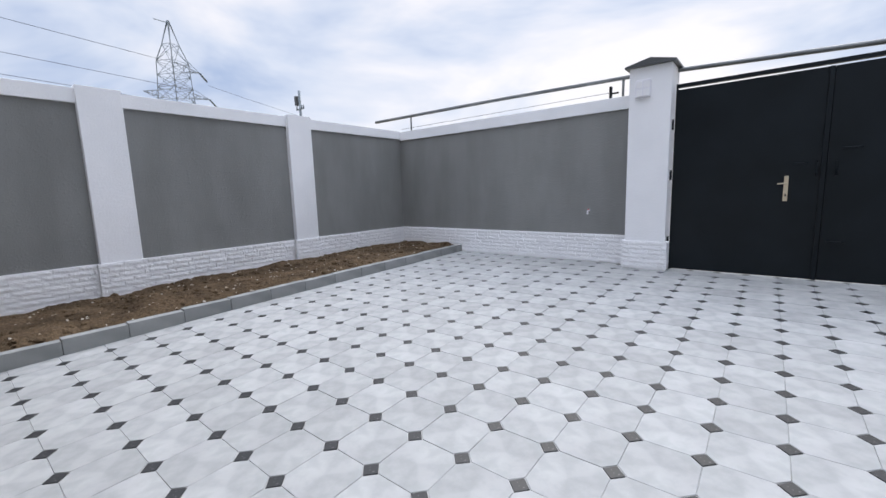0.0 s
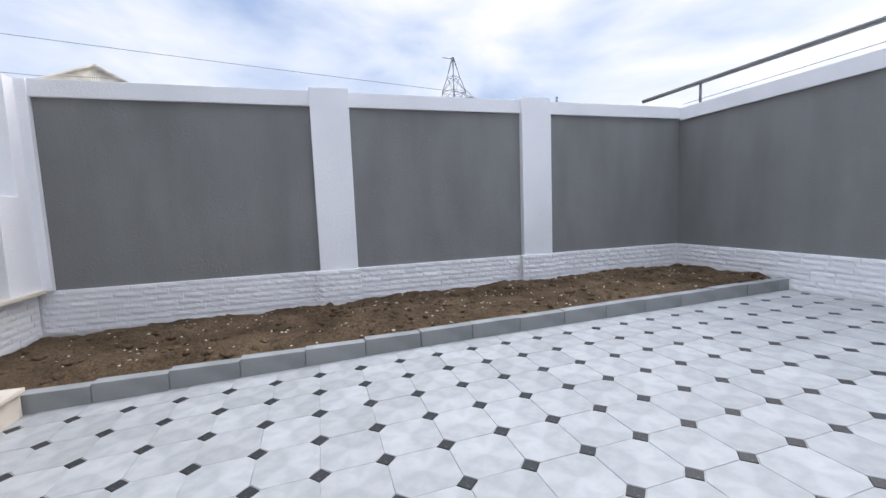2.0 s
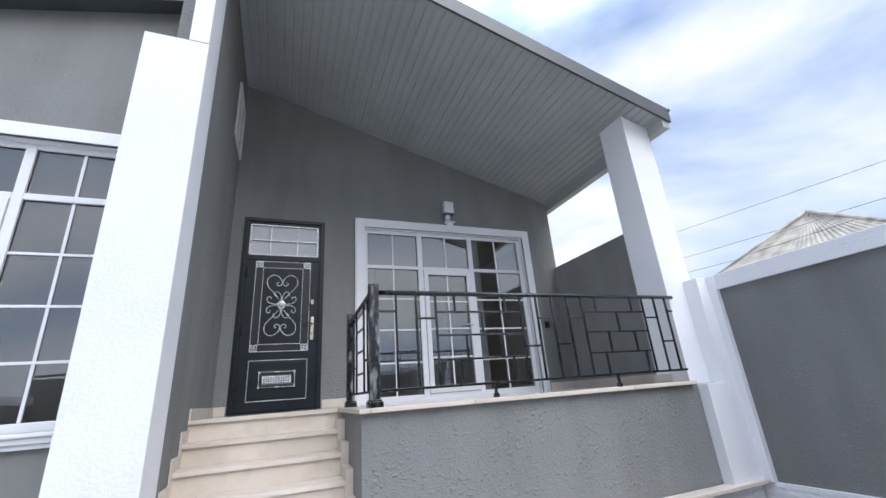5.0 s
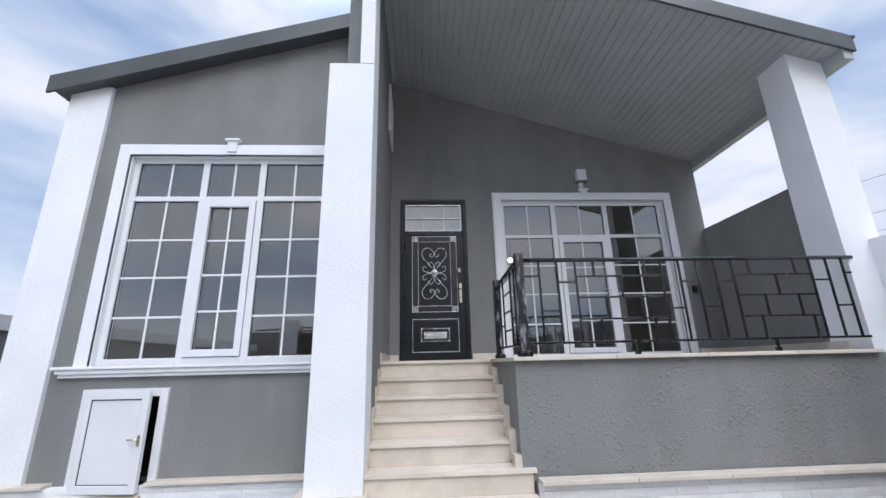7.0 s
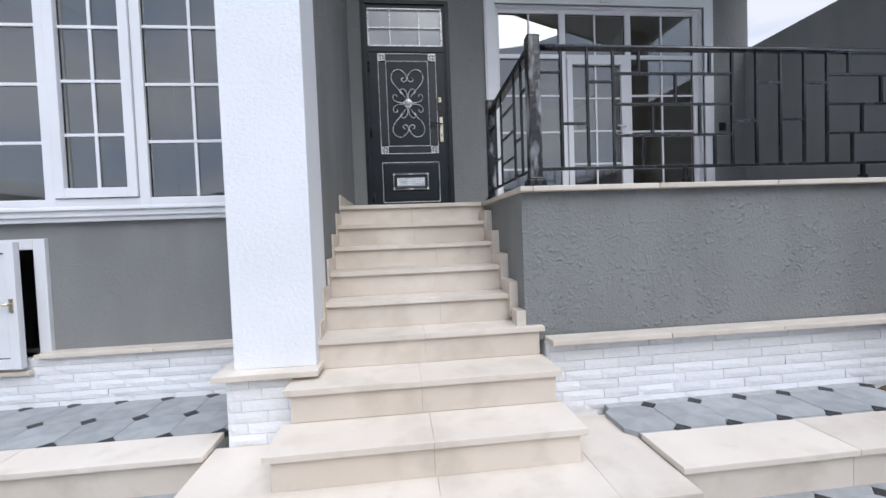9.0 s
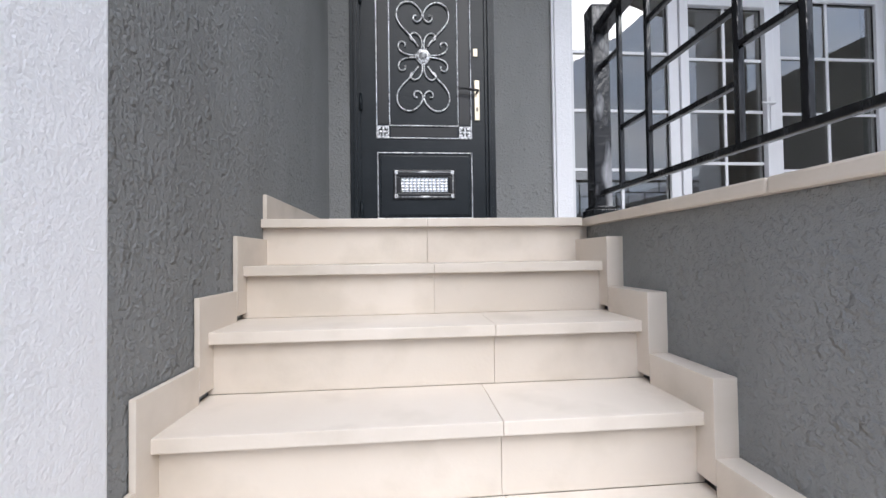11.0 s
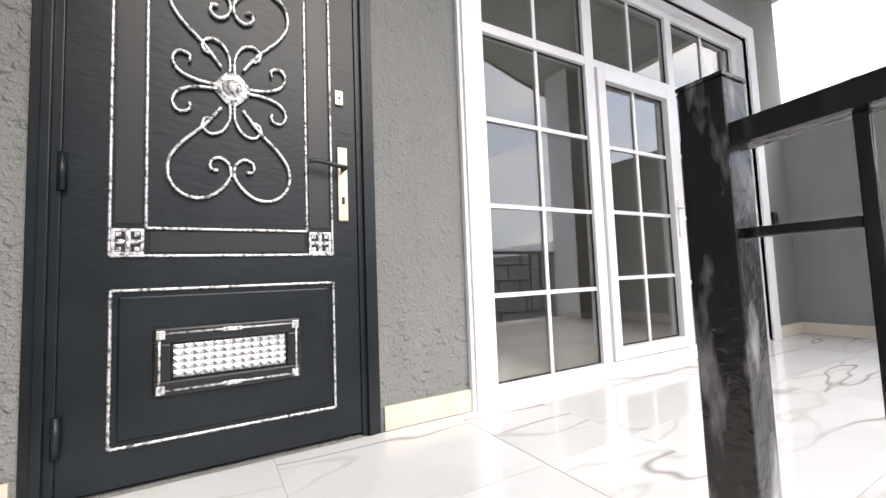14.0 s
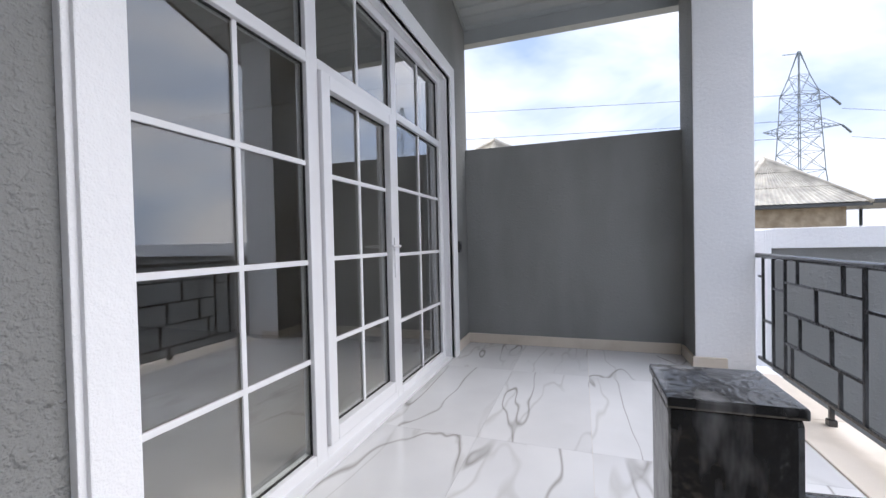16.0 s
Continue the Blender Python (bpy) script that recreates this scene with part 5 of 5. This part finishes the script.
def build_pole():
    pole = thing("utility_pole", "distant utility pole with crossarms and a grey transformer", "utility pole", (-31.7, 22.2, -0.12))
    part("shaft", tube([(0, 0, 0), (0, 0, 10.6)], 0.11, 8), PYLON, pole)
    part("crossarm", boxes([(-0.55, 0.55, -0.04, 0.04, 9.0, 9.1)]), PYLON, pole)
    part("transformer", boxes([(-0.6, -0.3, -0.15, 0.15, 9.4, 10.2)], 0.03), FASCIA, pole)
    for x in (-0.5, 0.25, 0.5):
        part("insulator", tube([(x, 0, 9.1), (x, 0, 9.35)], 0.05, 6), PYLON, pole)
    stub = thing("wire_bracket", "short black angle iron holding a wire on the wall top", "bracket", (-1.12, GATE_Y + 0.1, 2.7))
    part("stake", boxes([(-0.02, 0.02, -0.02, 0.02, 0, 0.22)], 0.003), BLACK_RAIL, stub)
    part("arm", boxes([(0.02, 0.12, -0.01, 0.01, 0.1, 0.125)], 0.002), BLACK_RAIL, stub)
    tagged(part("fence_wire", tube([(-5.7, GATE_Y + 0.1, 2.8), (-1.1, GATE_Y + 0.1, 2.83)], 0.004, 5), WIRE), "thin wire strung along the wall top", "cable")


build_pole()


def build_neighbour(label, x0, x1, y0, y1, eave, apex):
    """A low block house with a hipped corrugated roof."""
    house = thing("house", label, "house", ((x0 + x1) / 2, (y0 + y1) / 2, -0.12), "neighbouring houses")
    ox, oy = (x0 + x1) / 2, (y0 + y1) / 2
    part("wall", boxes([(x0 - ox + 0.5, x1 - ox - 0.5, y0 - oy + 0.5, y1 - oy - 0.5, 0, eave + 0.1)]), BLOCK_WALL, house, "tan rough block wall")
    part("eave_board", boxes([(x0 - ox, x1 - ox, y0 - oy, y1 - oy, eave + 0.02, eave + 0.14)]), FASCIA, house)
    bm = bmesh.new()
    ax, ay, az = apex
    A = Vector((ax - ox, ay - oy, az))
    B = Vector((x0 - ox + (x1 - ax), ay - oy, az))
    c1, c2, c3, c4 = (Vector((x1 - ox, y0 - oy, eave + 0.15)), Vector((x1 - ox, y1 - oy, eave + 0.15)), Vector((x0 - ox, y1 - oy, eave + 0.15)), Vector((x0 - ox, y0 - oy, eave + 0.15)))

    def sheet(l0, l1, t0, t1):
        """Corrugated face between an eave and its upper edge."""
        n = max(8, int((l1 - l0).length / 0.09))
        up = (l1 - l0).cross((t0 + t1) / 2 - l0).normalized()
        if up.z < 0:
            up = -up
        rows = [0.0, 0.32, 0.322, 0.64, 0.642, 1.0]
        grid = []
        for r, q in enumerate(rows):
            lift = 0.02 if r in (0, 2, 4) else 0.0
            grid.append([bm.verts.new(l0.lerp(l1, i / n).lerp(t0.lerp(t1, i / n), q) + up * (lift + 0.03 * (i % 2))) for i in range(n + 1)])
        for r in range(len(rows) - 1):
            for i in range(n):
                bm.faces.new((grid[r][i], grid[r][i + 1], grid[r + 1][i + 1], grid[r + 1][i]))
    sheet(c1, c2, A, A + Vector((0, 0.02, 0)))
    sheet(c2, c3, A, B)
    sheet(c4, c1, B, A)
    sheet(c3, c4, B, B + Vector((0, 0.02, 0)))
    part("roof", bm, ROOF_SLATE, house, "weathered corrugated sheet roof")
    for cc in (c1, c2):
        part("ridge_cap", tube([cc, A], 0.09, 6), ROOF_SLATE, house)
    return house


build_neighbour("low tan block house with a weathered corrugated hip roof", -26.0, -18.0, -8.6, -2.9, 5.45, (-20.3, -5.9, 7.55))
build_neighbour("tan rendered block house with a pale corrugated hip roof", -29.0, -20.0, 3.5, 7.75, 3.75, (-22.5, 5.4, 6.1))


def build_carport():
    port = thing("carport", "dark open lean-to beside the neighbouring house", "carport", (-22.5, 9.6, -0.12))
    part("roof", boxes([(-2.4, 2.4, -1.7, 1.9, 3.85, 4.0)]), FASCIA, port)
    for x in (-2.2, 2.2):
        for y in (-1.0, 0.2, 1.7):
            part("post", tube([(x, y, 0), (x, y, 3.85)], 0.06, 6), PYLON, port)
    part("rail", boxes([(2.15, 2.25, -1.0, 1.7, 3.0, 3.06)]), PYLON, port)


build_carport()


def build_conifer():
    tree = thing("conifer_tree", "distant dark green conifer behind the house", "tree", (-30.0, -15.2, -0.12))
    part("trunk", tube([(0, 0, 0), (0.1, 0, 8.8)], [0.16, 0.03], 7), BLOCK_WALL, tree)
    rnd = random.Random(8)
    bm = bmesh.new()
    for k in range(900):
        h = rnd.uniform(2.0, 8.9)
        r = (9.2 - h) * 0.22 * rnd.uniform(0.3, 1.1)
        a = rnd.uniform(0, 6.283)
        c = Vector((r * math.cos(a), r * math.sin(a), h - r * 0.35))
        d = Vector((math.cos(a), math.sin(a), -0.35)) * 0.25
        s = Vector((-math.sin(a), math.cos(a), 0)) * 0.09
        bm.faces.new([bm.verts.new(c - s), bm.verts.new(c + s), bm.verts.new(c + d)])
    part("crown", bm, LEAF, tree)


build_conifer()


# ---- pieces of paving, brick and marble ----
PITCH, TX, TY, CUT = 0.3235, -1.505, 3.06, 0.056


def octagon_mesh(name, half, cut, material, thick=0.03, chamfer=0.0022):
    bm = bmesh.new()

    def ring(inset, z):
        h, c = half - inset, cut
        return [bm.verts.new((x, y, z)) for x, y in ((h, h - c), (h - c, h), (-h + c, h), (-h, h - c), (-h, -h + c), (-h + c, -h), (h - c, -h), (h, -h + c))]
    low, mid, top = ring(0, -thick), ring(0, -chamfer), ring(chamfer, 0)
    for a, b in ((low, mid), (mid, top)):
        for k in range(8):
            bm.faces.new((a[k], a[(k + 1) % 8], b[(k + 1) % 8], b[k]))
    bm.faces.new(top)
    return to_mesh(name, bm, material)


def square_mesh(name, half_diag, material, thick=0.03, chamfer=0.003):
    bm = bmesh.new()

    def ring(r, z):
        return [bm.verts.new((x, y, z)) for x, y in ((r, 0), (0, r), (-r, 0), (0, -r))]
    low, mid, top = ring(half_diag, -thick), ring(half_diag, -chamfer), ring(half_diag - chamfer, 0)
    for a, b in ((low, mid), (mid, top)):
        for k in range(4):
            bm.faces.new((a[k], a[(k + 1) % 4], b[(k + 1) % 4], b[k]))
    bm.faces.new(top)
    return to_mesh(name, bm, material)


def join_pieces(name, me, places, material, parent, label):
    n = len(me.vertices)
    base = np.array([v.co for v in me.vertices])
    faces = [tuple(p.vertices) for p in me.polygons]
    verts, polys = [], []
    for i, m in enumerate(places):
        mm = np.array(m)
        verts.append(base @ mm[:3, :3].T + mm[:3, 3])
        polys += [tuple(k + i * n for k in f) for f in faces]
    out = bpy.data.meshes.new(name)
    out.from_pydata(np.concatenate(verts).tolist(), [], polys)
    out.materials.append(material)
    ob = new(name, out)
    ob.parent = parent
    tagged(ob, label, kind="stuff")


def pave_yard():
    rnd = random.Random(21)
    oct_me = octagon_mesh("paver", PITCH / 2 - 0.0009, CUT, PAVER)
    sq_me = square_mesh("dark_paver", CUT - 0.004, PAVER_DARK)
    far_oct, far_sq = [], []
    for j in range(-12, 15):
        for i in range(-9, 20):
            for kind, dx in (("oct", 0.5), ("sq", 0.0)):
                x, y = TX + (i + dx) * PITCH, TY + (j + dx) * PITCH
                if x < -4.1 or x > EAST_X - 0.1 or y > GATE_Y - 0.02 or y < (-0.05 if x < 0.3 else -0.6):
                    continue
                if -2.0 < x < 0.2 and y < 0.1:
                    continue
                slope = math.degrees(math.atan((yard_z(y + 0.1) - yard_z(y - 0.1)) / 0.2))
                m = pose(x, y, yard_z(y) + rnd.uniform(-0.0007, 0.0007), slope + rnd.uniform(-0.07, 0.07), rnd.uniform(-0.07, 0.07)) @ pose(0, 0, 0, 0, 0, rnd.uniform(-0.12, 0.12) + (rnd.choice((0, 90, 180, 270)) if kind == "oct" else rnd.uniform(-3, 3)))
                near = x < 1.3 and y < 5.7
                if kind == "oct":
                    piece("paver", oct_me, PAVEMENT, m) if near else far_oct.append(m)
                else:
                    piece("dark_paver", sq_me, PAVEMENT, m) if near else far_sq.append(m)
    far_mat = PAVER.copy()
    nodes, links = far_mat.node_tree.nodes, far_mat.node_tree.links
    geo = nodes.new("ShaderNodeNewGeometry")
    for node in list(nodes):
        if node.bl_idname == "ShaderNodeObjectInfo":
            for ln in list(node.outputs["Random"].links):
                links.new(geo.outputs["Random Per Island"], ln.to_socket)
    join_pieces("far_pavers", oct_me, far_oct, far_mat, PAVEMENT, "pale octagon pavers further off")
    join_pieces("far_dark_pavers", sq_me, far_sq, PAVER_DARK, PAVEMENT, "small black pavers further off")
    for xa, xb, rows in ((-3.98, -2.12, (-0.42,)), (0.34, EAST_X - 0.1, (-0.87, -1.1935))):
        x = xa + PITCH / 2
        while x < xb - 0.05:
            for y in rows:
                piece("paver", oct_me, WALKWAY, pose(x, y, WALK - 0.004 + rnd.uniform(-0.001, 0.001), 0, 0, rnd.choice((0, 90, 180, 270))))
            for y in [rows[-1] - PITCH / 2] + [r + PITCH / 2 for r in rows]:
                piece("dark_paver", sq_me, WALKWAY, pose(x - PITCH / 2, y, WALK - 0.004, 0, 0, rnd.uniform(-3, 3)))
            x += PITCH


def brick_meshes():
    rnd = random.Random(4)
    out = []
    for k in range(6):
        bm = bmesh.new()
        nx, nz = 5, 2
        grid = []
        for j in range(nz + 1):
            row = []
            for i in range(nx + 1):
                edge = i in (0, nx) or j in (0, nz)
                row.append(bm.verts.new((i / nx - 0.5 + (0 if edge else rnd.uniform(-0.05, 0.05)), (0.011 + rnd.uniform(-0.002, 0.004)) if edge else (0.018 + rnd.uniform(-0.004, 0.004)), j / nz - 0.5)))
            grid.append(row)
        for j in range(nz):
            for i in range(nx):
                bm.faces.new((grid[j][i], grid[j][i + 1], grid[j + 1][i + 1], grid[j + 1][i]))
        loop = grid[0] + [r[-1] for r in grid[1:]] + grid[-1][-2::-1] + [r[0] for r in grid[-2:0:-1]]
        back = [bm.verts.new((v.co.x, -0.02, v.co.z)) for v in loop]
        for i in range(len(loop)):
            a, b = i, (i + 1) % len(loop)
            bm.faces.new((loop[a], back[a], back[b], loop[b]))
        bmesh.ops.recalc_face_normals(bm, faces=bm.faces[:])
        out.append(to_mesh("brick", bm, BRICK_WHITE))
    return out


BRICKS = brick_meshes()


def lay_bricks(parent, start, end, z0, z1, rows, seed, length=0.262):
    """Rough white bricks from start to end along a face whose outside is to the right of that line."""
    rnd = random.Random(seed)
    a, b = Vector((*start, 0)), Vector((*end, 0))
    run = (b - a).length
    d = (b - a).normalized()
    yaw = math.degrees(math.atan2(d.y, d.x)) + 180.0
    h = (z1 - z0) / rows
    for r in range(rows):
        s = -length * (0.5 if r % 2 else 0.0) - rnd.uniform(0, 0.06)
        while s < run - 0.01:
            e = s + length * rnd.uniform(0.88, 1.1)
            lo, hi = max(s, 0.0), min(e, run)
            s = e
            if hi - lo < 0.025:
                continue
            c = a + d * ((lo + hi) / 2)
            m = pose(c.x, c.y, z0 + h * (r + 0.5), rnd.uniform(-1.5, 1.5), 0, yaw) @ Matrix.Diagonal((hi - lo - 0.003, rnd.uniform(0.55, 0.8), h - 0.003, 1))
            piece("brick", rnd.choice(BRICKS), parent, m)


pave_yard()
f = FENCE_X + 0.015
for ya, yb in ((GATE_Y - 0.02, 5.37), (4.86, 2.62), (2.11, -0.64)):
    lay_bricks(fence_w, (f, yb), (f, ya), 0.13, 0.598, 7, int(ya * 10) + 3)
for ya, yb in ((2.59, 2.14), (5.34, 4.89)):
    g0 = FENCE_X + 0.1
    part("base_core", boxes([(FENCE_X, g0, yb - 0.015, ya + 0.015, 0.0, 0.6)]), JOINT_WHITE, fence_w)
    lay_bricks(fence_w, (g0, yb - 0.035), (g0, ya + 0.035), 0.13, 0.602, 7, int(ya * 10) + 1)
    lay_bricks(fence_w, (g0 + 0.01, ya + 0.015), (FENCE_X + 0.03, ya + 0.015), 0.13, 0.602, 7, int(ya * 10) + 8)
    lay_bricks(fence_w, (FENCE_X + 0.03, yb - 0.015), (g0 + 0.01, yb - 0.015), 0.13, 0.602, 7, int(ya * 10) + 9)
lay_bricks(wall_g, (FENCE_X + 0.03, GATE_Y - 0.015), (-0.79, GATE_Y - 0.015), 0.14, 0.598, 7, 61)
lay_bricks(pillar_g, (-0.78, 7.377), (-0.165, 7.377), 0.15, 0.555, 6, 71)
lay_bricks(pillar_g, (-0.177, 7.377), (-0.177, 7.93), 0.15, 0.555, 6, 73)
lay_bricks(pillar_g, (-0.768, 7.66), (-0.768, 7.377), 0.15, 0.555, 6, 74)
lay_bricks(PORCH, (-1.74, PORCH_Y + 0.055), (-5.65, PORCH_Y + 0.055), 0.12, 0.586, 7, 81)
lay_bricks(wall_w, (3.55, WING_Y + 0.075), (0.14, WING_Y + 0.075), 0.12, 0.517, 6, 91)
lay_bricks(pier, (0.235, -0.575), (SIDE_X, -0.575), 0.12, 0.521, 6, 95)


def lay_marble():
    floor = structure("floor", boxes([(-5.55, -1.0, DOOR_Y, -2.25, FLOOR - 0.021, FLOOR - 0.012)]), MARBLE_JOINT, "polished white porcelain porch floor with grey veins", "floor")
    zones = [(-5.533, -1.872, DOOR_Y + 0.018, -0.99), (-1.87, SIDE_X - 0.018, DOOR_Y + 0.018, -2.252)]
    for zx0, zx1, zy0, zy1 in zones:
        j = 0
        y = DOOR_Y
        while y < zy1:
            i = -1
            while True:
                x0 = -5.9 + 1.2 * i
                x1 = x0 + 1.2
                i += 1
                if x0 > zx1:
                    break
                a, b, c, d = max(x0, zx0), min(x1, zx1), max(y, zy0), min(y + 0.6, zy1)
                if b - a < 0.03 or d - c < 0.03:
                    continue
                w, h = b - a - 0.0013, d - c - 0.0013
                ob = part("floor_slab", box(bmesh.new(), -w / 2, w / 2, -h / 2, h / 2, -0.012, 0), MARBLE, floor)
                ob.location = ((a + b) / 2, (c + d) / 2, FLOOR)
            y += 0.6


lay_marble()
